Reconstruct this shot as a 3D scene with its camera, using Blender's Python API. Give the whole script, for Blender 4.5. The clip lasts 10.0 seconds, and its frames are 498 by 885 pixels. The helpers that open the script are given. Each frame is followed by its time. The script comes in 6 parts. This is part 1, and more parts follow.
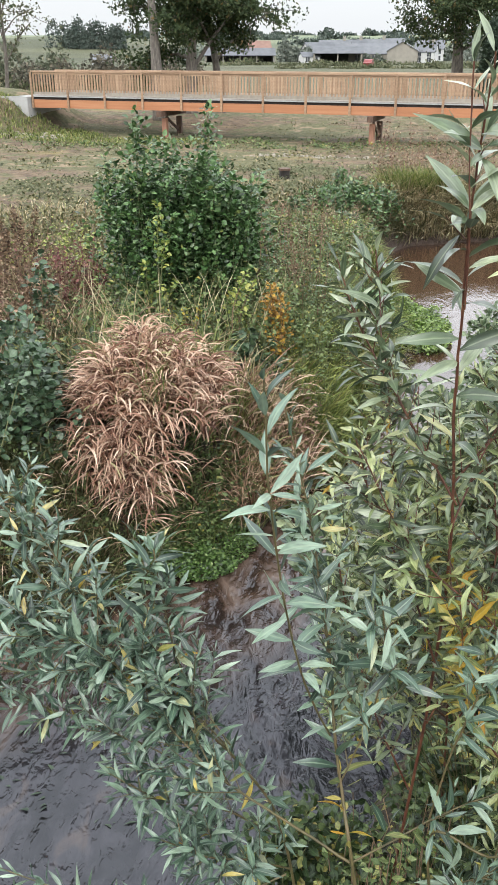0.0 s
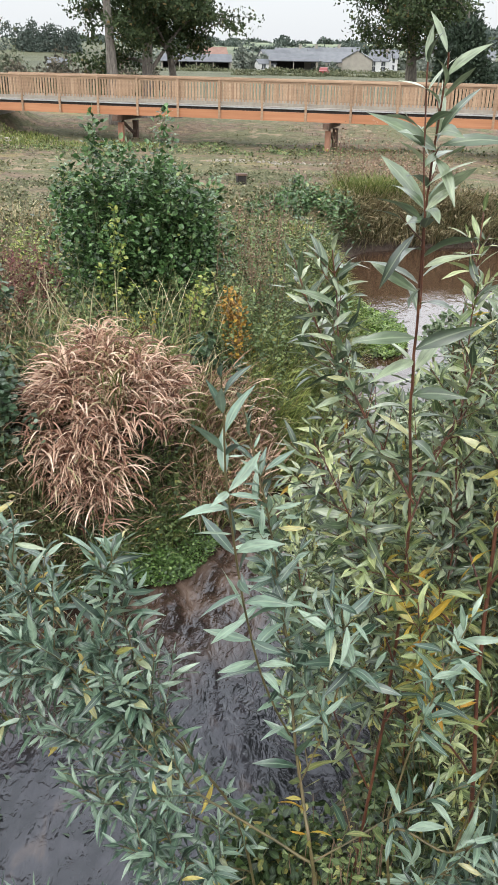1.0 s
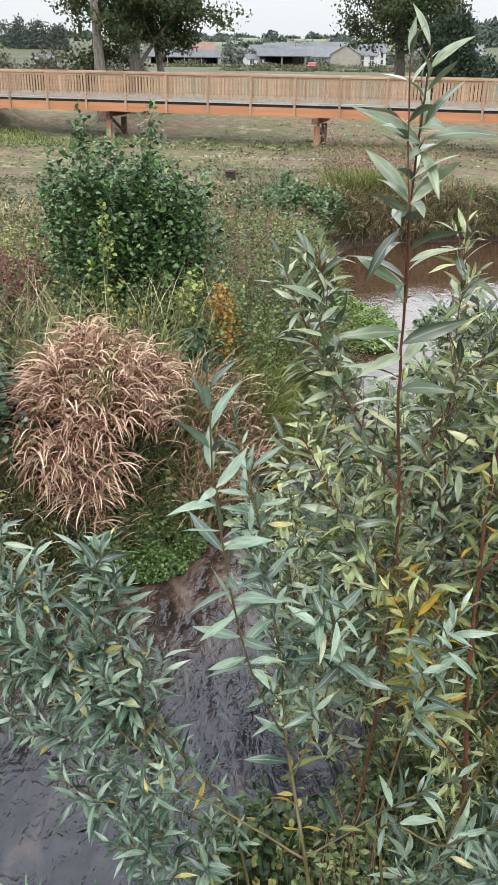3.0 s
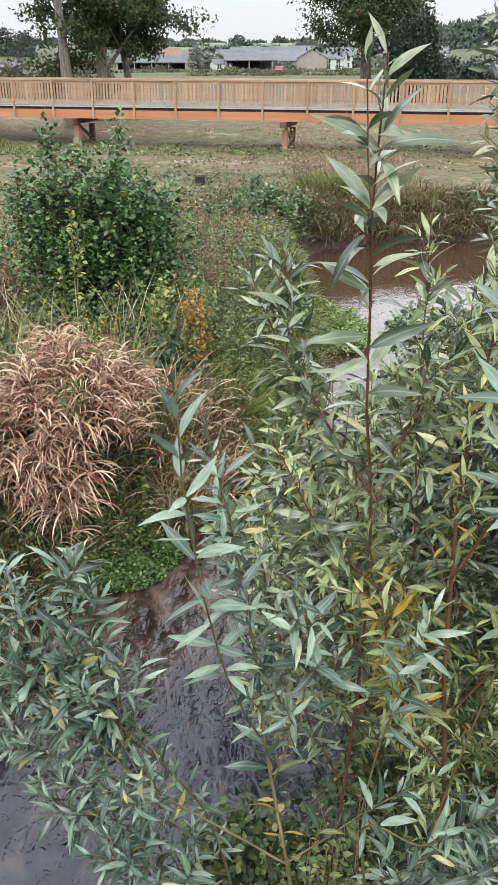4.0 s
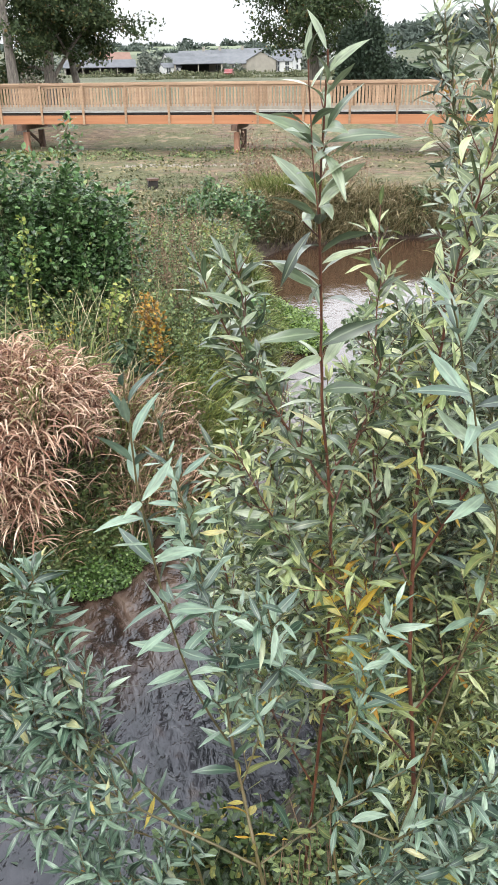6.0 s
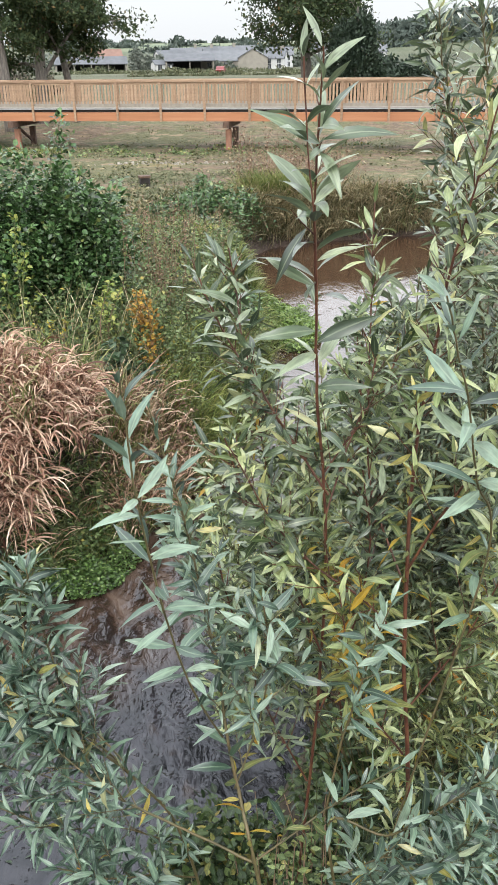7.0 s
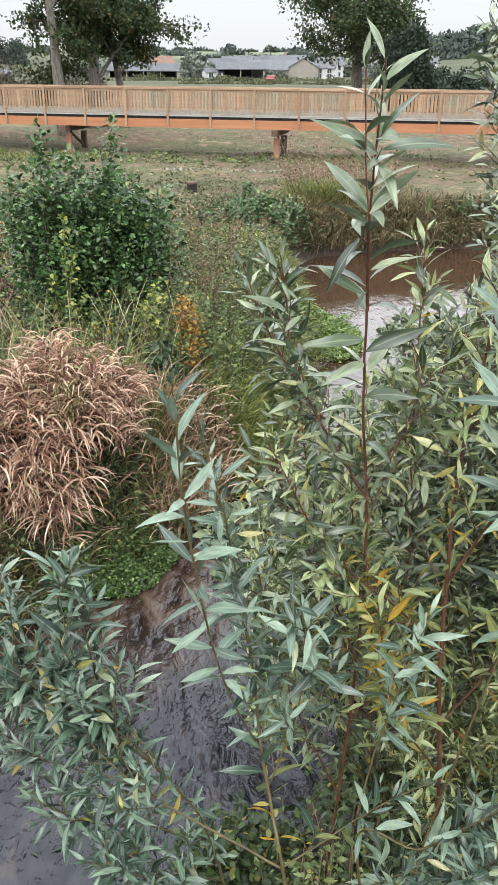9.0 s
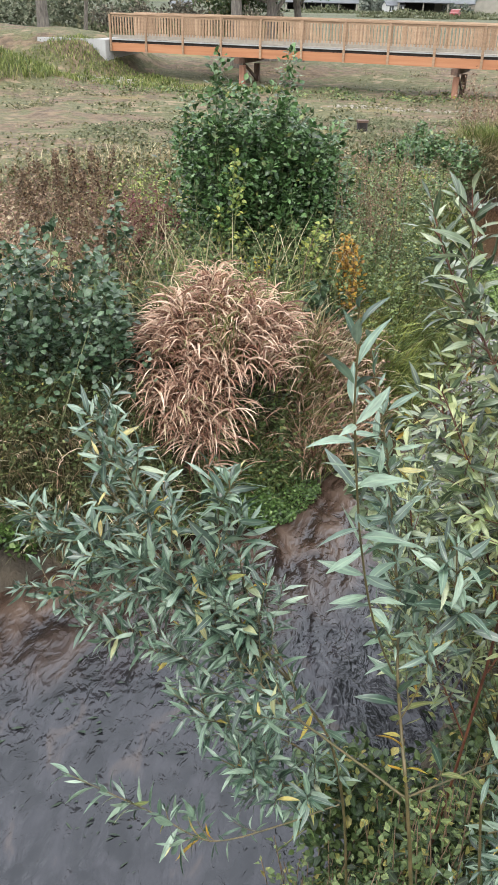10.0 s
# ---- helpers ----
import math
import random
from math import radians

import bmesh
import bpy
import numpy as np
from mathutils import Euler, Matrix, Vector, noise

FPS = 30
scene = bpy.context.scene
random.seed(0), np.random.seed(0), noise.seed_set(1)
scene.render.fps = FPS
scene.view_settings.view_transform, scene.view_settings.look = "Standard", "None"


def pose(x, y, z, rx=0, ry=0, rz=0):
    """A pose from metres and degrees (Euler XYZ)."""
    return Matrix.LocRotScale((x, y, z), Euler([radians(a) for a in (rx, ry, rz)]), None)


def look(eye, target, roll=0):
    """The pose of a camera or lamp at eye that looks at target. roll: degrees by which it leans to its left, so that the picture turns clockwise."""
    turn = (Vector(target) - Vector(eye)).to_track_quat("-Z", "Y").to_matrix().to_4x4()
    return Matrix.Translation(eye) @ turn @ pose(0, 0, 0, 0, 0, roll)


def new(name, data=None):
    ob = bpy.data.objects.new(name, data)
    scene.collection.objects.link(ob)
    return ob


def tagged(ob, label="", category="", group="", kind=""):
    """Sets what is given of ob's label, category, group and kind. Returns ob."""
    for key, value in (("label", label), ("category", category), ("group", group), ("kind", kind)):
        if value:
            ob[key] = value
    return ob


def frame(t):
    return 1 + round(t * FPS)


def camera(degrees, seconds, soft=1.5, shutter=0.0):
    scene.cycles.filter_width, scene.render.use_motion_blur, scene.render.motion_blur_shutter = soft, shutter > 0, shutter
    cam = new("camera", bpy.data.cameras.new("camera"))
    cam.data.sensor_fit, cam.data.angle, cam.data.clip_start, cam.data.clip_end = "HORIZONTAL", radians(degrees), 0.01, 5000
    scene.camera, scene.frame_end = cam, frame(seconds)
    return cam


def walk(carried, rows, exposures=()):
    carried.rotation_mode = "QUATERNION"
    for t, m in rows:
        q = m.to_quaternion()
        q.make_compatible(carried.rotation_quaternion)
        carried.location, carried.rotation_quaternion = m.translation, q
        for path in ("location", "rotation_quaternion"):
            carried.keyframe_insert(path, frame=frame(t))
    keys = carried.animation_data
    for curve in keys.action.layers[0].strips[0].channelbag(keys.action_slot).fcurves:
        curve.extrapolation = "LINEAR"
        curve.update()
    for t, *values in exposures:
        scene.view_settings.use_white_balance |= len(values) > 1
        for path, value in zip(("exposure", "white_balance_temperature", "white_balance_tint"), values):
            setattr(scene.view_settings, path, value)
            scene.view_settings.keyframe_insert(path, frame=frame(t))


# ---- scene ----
# Camera: place in metres, then yaw, pitch and roll in degrees.
cam = camera(33.94, 10.0, soft=0.6)
PATH = [
    (0.0, -0.000, 0.000, 4.650, -0.00, -25.72, 0.00),
    (0.5, 0.007, -0.006, 4.647, -2.51, -25.31, -0.88),
    (1.0, 0.001, 0.000, 4.630, -3.24, -25.32, -1.09),
    (1.5, 0.004, 0.003, 4.623, -3.36, -25.52, -0.99),
    (2.0, 0.008, 0.006, 4.625, -3.34, -25.60, -0.91),
    (3.5, 0.024, 0.005, 4.631, -4.57, -25.54, -0.44),
    (4.0, 0.037, 0.003, 4.639, -5.59, -25.31, 0.03),
    (4.5, 0.051, 0.004, 4.642, -6.32, -25.10, 0.47),
    (5.0, 0.059, 0.006, 4.638, -7.12, -24.97, 0.78),
    (5.5, 0.065, 0.008, 4.631, -7.98, -25.03, 0.96),
    (6.0, 0.059, 0.011, 4.628, -8.46, -25.16, 0.89),
    (7.5, 0.044, 0.011, 4.627, -9.22, -25.34, 0.63),
    (8.0, 0.037, 0.003, 4.630, -9.26, -25.32, 0.59),
    (8.5, 0.034, 0.001, 4.632, -8.99, -25.18, 0.37),
    (9.0, 0.018, -0.003, 4.628, -6.30, -24.79, -0.37),
    (9.5, -0.029, -0.021, 4.615, -1.03, -25.42, -0.49),
    (10.0, -0.072, -0.052, 4.589, 4.46, -28.74, -1.21),
]


def eye_pose(x, y, z, yaw, pitch, roll):
    return pose(x, y, z, 0, 0, yaw) @ pose(0, 0, 0, pitch, 0, 0) @ pose(0, 0, 0, 0, roll, 0) @ pose(0, 0, 0, 90, 0, 0)


walk(cam, [(row[0], eye_pose(*row[1:])) for row in PATH], exposures=[(0.0, 0.22), (0.5, 0.2), (1.0, 0.16), (1.5, 0.36), (2.0, 0.3), (3.5, 0.15), (4.5, 0.22), (5.5, 0.3), (6.0, 0.4), (7.5, 0.2), (9.0, 0.2), (9.5, 0.18), (10.0, 0.26)])

# World: an overcast sky, with one wide, weak sun behind the cloud.
SUN_EL, SUN_ROT = radians(48), radians(200)
world = bpy.data.worlds.new("overcast_sky")
scene.world = world
world.use_nodes = True
wn, wl = world.node_tree.nodes, world.node_tree.links
wn.clear()
w_out = wn.new("ShaderNodeOutputWorld")
w_sky = wn.new("ShaderNodeTexSky")
w_sky.sky_type, w_sky.sun_disc = "NISHITA", False
w_sky.sun_elevation, w_sky.sun_rotation = SUN_EL, SUN_ROT
w_sky.air_density, w_sky.dust_density = 1.0, 3.0
w_blue = wn.new("ShaderNodeBackground")
w_blue.inputs["Strength"].default_value = 0.03
w_cloud = wn.new("ShaderNodeBackground")
w_cloud.inputs["Color"].default_value = (0.93, 0.96, 1.0, 1)
# brighter overhead than at the horizon, as a clouded sky is
w_dir = wn.new("ShaderNodeTexCoord")
w_sep = wn.new("ShaderNodeSeparateXYZ")
w_lift = wn.new("ShaderNodeMapRange")
w_lift.interpolation_type = "SMOOTHSTEP"
w_lift.inputs["From Min"].default_value, w_lift.inputs["From Max"].default_value = 0.06, 0.30
w_lift.inputs["To Min"].default_value, w_lift.inputs["To Max"].default_value = 0.78, 2.65
wl.new(w_dir.outputs["Generated"], w_sep.inputs[0])
wl.new(w_sep.outputs["Z"], w_lift.inputs["Value"])
wl.new(w_lift.outputs[0], w_cloud.inputs["Strength"])
w_add = wn.new("ShaderNodeAddShader")
wl.new(w_sky.outputs["Color"], w_blue.inputs["Color"])
wl.new(w_blue.outputs[0], w_add.inputs[0])
wl.new(w_cloud.outputs[0], w_add.inputs[1])
wl.new(w_add.outputs[0], w_out.inputs["Surface"])

sun = bpy.data.lights.new("sun", "SUN")
sun.energy, sun.angle, sun.color = 1.2, radians(20), (0.98, 0.97, 0.9)
sun_ob = new("sun", sun)
sun_ob.matrix_world = look((-10, -25, 35), (0, 6, 0))

# ---- materials ----
def ramp(nt, stops):
    r = nt.nodes.new("ShaderNodeValToRGB")
    els = r.color_ramp.elements
    while len(els) < len(stops):
        els.new(0.5)
    for e, (p, c) in zip(els, stops):
        e.position, e.color = p, (*c, 1)
    return r


def even(cols):
    return [(i / max(1, len(cols) - 1), c) for i, c in enumerate(cols)]


def surface(name, cols, scale=4.0, rough=0.8, bump=0.3, fine=40.0, metal=0.0, stretch=(1, 1, 1), spread=0.35, stain=0.25, rnd=0.0, dist=0.02):
    """Solid stuff: colours from coarse noise, a finer grain over them, bump from both; rnd varies piece by piece."""
    m = bpy.data.materials.new(name)
    m.use_nodes = True
    nt = m.node_tree
    b = nt.nodes["Principled BSDF"]
    L = nt.links.new
    co = nt.nodes.new("ShaderNodeTexCoord")
    mp = nt.nodes.new("ShaderNodeMapping")
    mp.inputs["Scale"].default_value = stretch
    L(co.outputs["Object"], mp.inputs["Vector"])
    n1 = nt.nodes.new("ShaderNodeTexNoise")
    n1.inputs["Scale"].default_value, n1.inputs["Detail"].default_value = scale, 6
    n2 = nt.nodes.new("ShaderNodeTexNoise")
    n2.inputs["Scale"].default_value, n2.inputs["Detail"].default_value = fine, 4
    L(mp.outputs[0], n1.inputs["Vector"])
    L(mp.outputs[0], n2.inputs["Vector"])
    mix = nt.nodes.new("ShaderNodeMath")
    mix.operation = "MULTIPLY_ADD"
    L(n2.outputs["Fac"], mix.inputs[0])
    mix.inputs[1].default_value = spread
    L(n1.outputs["Fac"], mix.inputs[2])
    last = mix
    if rnd:
        oi = nt.nodes.new("ShaderNodeObjectInfo")
        ge = nt.nodes.new("ShaderNodeNewGeometry")
        add = nt.nodes.new("ShaderNodeMath")
        L(oi.outputs["Random"], add.inputs[0])
        L(ge.outputs["Random Per Island"], add.inputs[1])
        fr = nt.nodes.new("ShaderNodeMath")
        fr.operation = "FRACT"
        L(add.outputs[0], fr.inputs[0])
        k = nt.nodes.new("ShaderNodeMath")
        k.operation = "MULTIPLY_ADD"
        L(fr.outputs[0], k.inputs[0])
        k.inputs[1].default_value = rnd
        L(mix.outputs[0], k.inputs[2])
        last = k
    shift = nt.nodes.new("ShaderNodeMapRange")
    shift.inputs["From Min"].default_value = 0.3 + spread * 0.35 + rnd * 0.1
    shift.inputs["From Max"].default_value = 0.7 + spread * 0.65 + rnd * 0.9
    L(last.outputs[0], shift.inputs["Value"])
    r = ramp(nt, even(cols))
    L(shift.outputs[0], r.inputs["Fac"])
    L(r.outputs["Color"], b.inputs["Base Color"])
    b.inputs["Roughness"].default_value, b.inputs["Metallic"].default_value = rough, metal
    bp = nt.nodes.new("ShaderNodeBump")
    bp.inputs["Strength"].default_value, bp.inputs["Distance"].default_value = bump, dist
    L(mix.outputs[0], bp.inputs["Height"])
    L(bp.outputs[0], b.inputs["Normal"])
    return m


def leafy(name, cols, rough=0.5, glow=0.25, vein=None, spots=None, gloss=0.4):
    """A leaf: colour leaf by leaf, a paler midrib along the middle, blotches, and some light let through."""
    m = bpy.data.materials.new(name)
    m.use_nodes = True
    nt = m.node_tree
    L = nt.links.new
    b = nt.nodes["Principled BSDF"]
    out = nt.nodes["Material Output"]
    oi = nt.nodes.new("ShaderNodeObjectInfo")
    ge = nt.nodes.new("ShaderNodeNewGeometry")
    add = nt.nodes.new("ShaderNodeMath")
    L(oi.outputs["Random"], add.inputs[0])
    L(ge.outputs["Random Per Island"], add.inputs[1])
    fr = nt.nodes.new("ShaderNodeMath")
    fr.operation = "FRACT"
    L(add.outputs[0], fr.inputs[0])
    r = ramp(nt, cols if isinstance(cols[0][0], float) and isinstance(cols[0][1], tuple) else even(cols))
    L(fr.outputs[0], r.inputs["Fac"])
    col = r.outputs["Color"]
    co = nt.nodes.new("ShaderNodeTexCoord")
    nz = nt.nodes.new("ShaderNodeTexNoise")
    nz.noise_dimensions = "4D"
    nz.inputs["Scale"].default_value, nz.inputs["Detail"].default_value = 3.5, 4
    own = nt.nodes.new("ShaderNodeMath")
    own.operation = "MULTIPLY"
    L(fr.outputs[0], own.inputs[0])
    own.inputs[1].default_value = 60.0
    L(own.outputs[0], nz.inputs["W"])
    L(co.outputs["UV"], nz.inputs["Vector"])
    mr = nt.nodes.new("ShaderNodeMapRange")
    mr.inputs["From Min"].default_value, mr.inputs["From Max"].default_value = 0.35, 0.7
    mr.inputs["To Min"].default_value, mr.inputs["To Max"].default_value = 0.62, 1.38
    L(nz.outputs["Fac"], mr.inputs["Value"])
    mul = nt.nodes.new("ShaderNodeMix")
    mul.data_type, mul.blend_type = "RGBA", "MULTIPLY"
    mul.inputs["Factor"].default_value = 1
    L(col, mul.inputs[6])
    L(mr.outputs[0], mul.inputs[7])
    col = mul.outputs[2]
    if vein:
        sp = nt.nodes.new("ShaderNodeSeparateXYZ")
        L(co.outputs["UV"], sp.inputs[0])
        a = nt.nodes.new("ShaderNodeMath")
        a.operation = "SUBTRACT"
        L(sp.outputs["X"], a.inputs[0])
        a.inputs[1].default_value = 0.5
        ab = nt.nodes.new("ShaderNodeMath")
        ab.operation = "ABSOLUTE"
        L(a.outputs[0], ab.inputs[0])
        lt = nt.nodes.new("ShaderNodeMapRange")
        lt.inputs["From Min"].default_value, lt.inputs["From Max"].default_value = 0.02, 0.085
        lt.inputs["To Min"].default_value, lt.inputs["To Max"].default_value = 0.5, 0.0
        L(ab.outputs[0], lt.inputs["Value"])
        vm = nt.nodes.new("ShaderNodeMix")
        vm.data_type = "RGBA"
        L(lt.outputs[0], vm.inputs["Factor"])
        L(col, vm.inputs[6])
        vm.inputs[7].default_value = (*vein, 1)
        col = vm.outputs[2]
    L(col, b.inputs["Base Color"])
    b.inputs["Roughness"].default_value = rough
    b.inputs["Specular IOR Level"].default_value = gloss
    tr = nt.nodes.new("ShaderNodeBsdfTranslucent")
    L(col, tr.inputs["Color"])
    ms = nt.nodes.new("ShaderNodeMixShader")
    ms.inputs[0].default_value = glow
    L(b.outputs[0], ms.inputs[1])
    L(tr.outputs[0], ms.inputs[2])
    L(ms.outputs[0], out.inputs["Surface"])
    return m


# ---- shape helpers ----
def rng_of(seed):
    return np.random.default_rng(seed)


def unit(v):
    return v / np.maximum(np.linalg.norm(v, axis=-1, keepdims=True), 1e-9)


def make_mesh(name, V, F, mat, uv=None, smooth=True):
    """One mesh from vertices and a list of face arrays, each of one face size."""
    me = bpy.data.meshes.new(name)
    V = np.asarray(V, dtype=np.float32)
    F = [np.asarray(f, dtype=np.int32) for f in (F if isinstance(F, list) else [F])]
    idx = np.concatenate([f.ravel() for f in F])
    sizes = np.concatenate([np.full(len(f), f.shape[1], dtype=np.int32) for f in F])
    starts = np.concatenate([[0], np.cumsum(sizes)[:-1]]).astype(np.int32)
    me.vertices.add(len(V))
    me.vertices.foreach_set("co", V.ravel())
    me.loops.add(len(idx))
    me.loops.foreach_set("vertex_index", idx)
    me.polygons.add(len(sizes))
    me.polygons.foreach_set("loop_start", starts)
    me.polygons.foreach_set("loop_total", sizes)
    me.polygons.foreach_set("use_smooth", np.full(len(sizes), smooth, dtype=bool))
    if uv is not None:
        layer = me.uv_layers.new(name="uv")
        layer.data.foreach_set("uv", np.asarray(uv, dtype=np.float32)[idx].ravel())
    me.update(calc_edges=True)
    me.validate()
    me.materials.append(mat)
    return me


def base_of(ob):
    p = Vector((0, 0, 0))
    while ob:
        p = p + ob.location
        ob = ob.parent
    return np.array(p)


def thing(name, at, label, category, group="", kind=""):
    ob = new(name)
    ob.location = at
    ob.empty_display_size = 0.2
    return tagged(ob, label, category, group, kind)


def part(name, geo, mat, parent=None, label="", kind="", smooth=True):
    """Links world-space geometry (V, F) or (V, F, uv) as one mesh under a thing or a part."""
    V, F = geo[0], geo[1]
    off = base_of(parent)
    ob = new(name, make_mesh(name, np.asarray(V) - off, F, mat, geo[2] if len(geo) > 2 else None, smooth))
    ob.parent = parent
    return tagged(ob, label, kind=kind)


def merge(geos):
    V, F, U, n = [], {}, [], 0
    for g in geos:
        V.append(g[0])
        for f in (g[1] if isinstance(g[1], list) else [g[1]]):
            f = np.asarray(f)
            F.setdefault(f.shape[1], []).append(f + n)
        n += len(g[0])
        if len(g) > 2:
            U.append(g[2])
    out = (np.concatenate(V), [np.concatenate(v) for v in F.values()])
    return out + (np.concatenate(U),) if U else out


def block(c, size, turn=0.0, chamfer=0.0):
    """A box round c with chamfered upright edges, turned about z."""
    hx, hy, hz = [s / 2 for s in size]
    k = min(chamfer, hx * 0.6, hy * 0.6)
    if k:
        ring = [(hx - k, -hy), (hx, -hy + k), (hx, hy - k), (hx - k, hy), (-hx + k, hy), (-hx, hy - k), (-hx, -hy + k), (-hx + k, -hy)]
    else:
        ring = [(hx, -hy), (hx, hy), (-hx, hy), (-hx, -hy)]
    n = len(ring)
    V = np.array([(x, y, z) for z in (-hz, hz) for x, y in ring])
    side = np.array([(i, (i + 1) % n, n + (i + 1) % n, n + i) for i in range(n)])
    caps = np.array([list(range(n))[::-1], list(range(n, 2 * n))])
    ca, sa = math.cos(turn), math.sin(turn)
    V = np.stack([V[:, 0] * ca - V[:, 1] * sa, V[:, 0] * sa + V[:, 1] * ca, V[:, 2]], 1) + np.asarray(c)
    return V, [side, caps]


def beam_between(a, b, w, h):
    """A square bar from a to b."""
    a, b = np.asarray(a, float), np.asarray(b, float)
    d = unit(b - a)
    s = np.cross(d, (0, 0, 1.0))
    s = unit(s) if np.linalg.norm(s) > 1e-3 else np.array([1.0, 0, 0])
    u = np.cross(s, d)
    V = np.array([p + i * s * w / 2 + j * u * h / 2 for p in (a, b) for i, j in ((-1, -1), (1, -1), (1, 1), (-1, 1))])
    F = np.array([(0, 1, 5, 4), (1, 2, 6, 5), (2, 3, 7, 6), (3, 0, 4, 7), (3, 2, 1, 0), (4, 5, 6, 7)])
    return V, F


def spline(ctrl, n):
    """A smooth line of n points through the control points."""
    P = np.asarray(ctrl, float)
    P = np.vstack([2 * P[0] - P[1], P, 2 * P[-1] - P[-2]])
    k = len(P) - 3
    t = np.linspace(0, k, n)
    i = np.minimum(t.astype(int), k - 1)
    u = (t - i)[:, None]
    a, b, c, d = P[i], P[i + 1], P[i + 2], P[i + 3]
    return 0.5 * (2 * b + (c - a) * u + (2 * a - 5 * b + 4 * c - d) * u * u + (3 * b - a - 3 * c + d) * u ** 3)


def tube(pts, r0, r1, sides=6, knobs=0.0, rng=None):
    pts = np.asarray(pts, float)
    n = len(pts)
    d = unit(np.gradient(pts, axis=0))
    ref = np.where(np.abs(d[:, 2:3]) > 0.9, np.array([[1.0, 0, 0]]), np.array([[0, 0, 1.0]]))
    s = unit(np.cross(d, ref))
    u = np.cross(s, d)
    r = np.linspace(r0, r1, n)
    if knobs and rng is not None:
        r = r * (1 + knobs * rng.uniform(-1, 1, n))
    a = np.linspace(0, 2 * np.pi, sides, endpoint=False)
    V = pts[:, None] + r[:, None, None] * (np.cos(a)[None, :, None] * s[:, None] + np.sin(a)[None, :, None] * u[:, None])
    i = np.arange(n - 1)[:, None] * sides
    j = np.arange(sides)[None]
    k = (np.arange(sides) + 1)[None] % sides
    F = np.stack([i + j, i + k, i + sides + k, i + sides + j], -1).reshape(-1, 4)
    return V.reshape(-1, 3), F


def leaf_shape(profile, fold=0.25, curl=0.15, wave=0.0, twist=0.0, sway=0.0):
    """A leaf one long along y, half-widths by the profile, folded along the midrib, its tip curled down."""
    n = len(profile)
    V, U, F = [], [], []
    for i, w in enumerate(profile):
        y = i / (n - 1)
        z = -curl * y * y
        k = wave * math.sin(i * 2.1)
        for j, sx in enumerate((-1, 0, 1)):
            px, pz = sx * w, abs(sx) * w * fold + sx * k * w
            ct, st = math.cos(twist * y), math.sin(twist * y)
            V.append((px * ct - pz * st + sway * y * y, y, z + px * st + pz * ct))
            U.append((0.5 + 0.5 * sx, y))
    for i in range(n - 1):
        for j in range(2):
            a = i * 3 + j
            F.append((a, a + 1, a + 4, a + 3))
    return np.array(V), np.array(F), np.array(U)


def flat_leaf(w=0.3, curl=0.2):
    """A small leaf of two facets for what stands far off."""
    V = np.array([(0, 0, 0), (w, 0.45, 0.05), (0, 1, -curl), (-w, 0.45, 0.05), (0, 0.45, -0.04)])
    F = np.array([(0, 1, 2, 4), (0, 4, 2, 3)])
    U = np.array([(0.5, 0), (1, 0.45), (0.5, 1), (0, 0.45), (0.5, 0.45)])
    return V, F, U


def axes_of(d, up, roll):
    """Turns with y along d and z near up, rolled about d: arrays n x 3 x 3, columns x, y, z."""
    d = unit(d)
    x = np.cross(d, up)
    bad = np.linalg.norm(x, axis=1) < 1e-3
    x[bad] = (1, 0, 0)
    x = unit(x)
    z = np.cross(x, d)
    c, s = np.cos(roll)[:, None], np.sin(roll)[:, None]
    return np.stack([c * x + s * z, d, -s * x + c * z], -1)


def place(shapes, pos, turn, size, width=None, rng=None):
    """Many leaves in one mesh: each takes one of the shapes."""
    rng = rng or rng_of(1)
    pick = rng.integers(0, len(shapes), len(pos))
    out = []
    for k, (V, F, U) in enumerate(shapes):
        sel = pick == k
        if not sel.any():
            continue
        S = np.repeat(size[sel][:, None], 3, 1)
        if width is not None:
            S[:, 0] *= width[sel]
        W = np.einsum("nij,nvj->nvi", turn[sel], V[None] * S[:, None]) + pos[sel][:, None]
        m = len(W)
        FF = (F[None] + (np.arange(m) * len(V))[:, None, None]).reshape(-1, F.shape[1])
        out.append((W.reshape(-1, 3), FF, np.tile(U, (m, 1))))
    return merge(out)


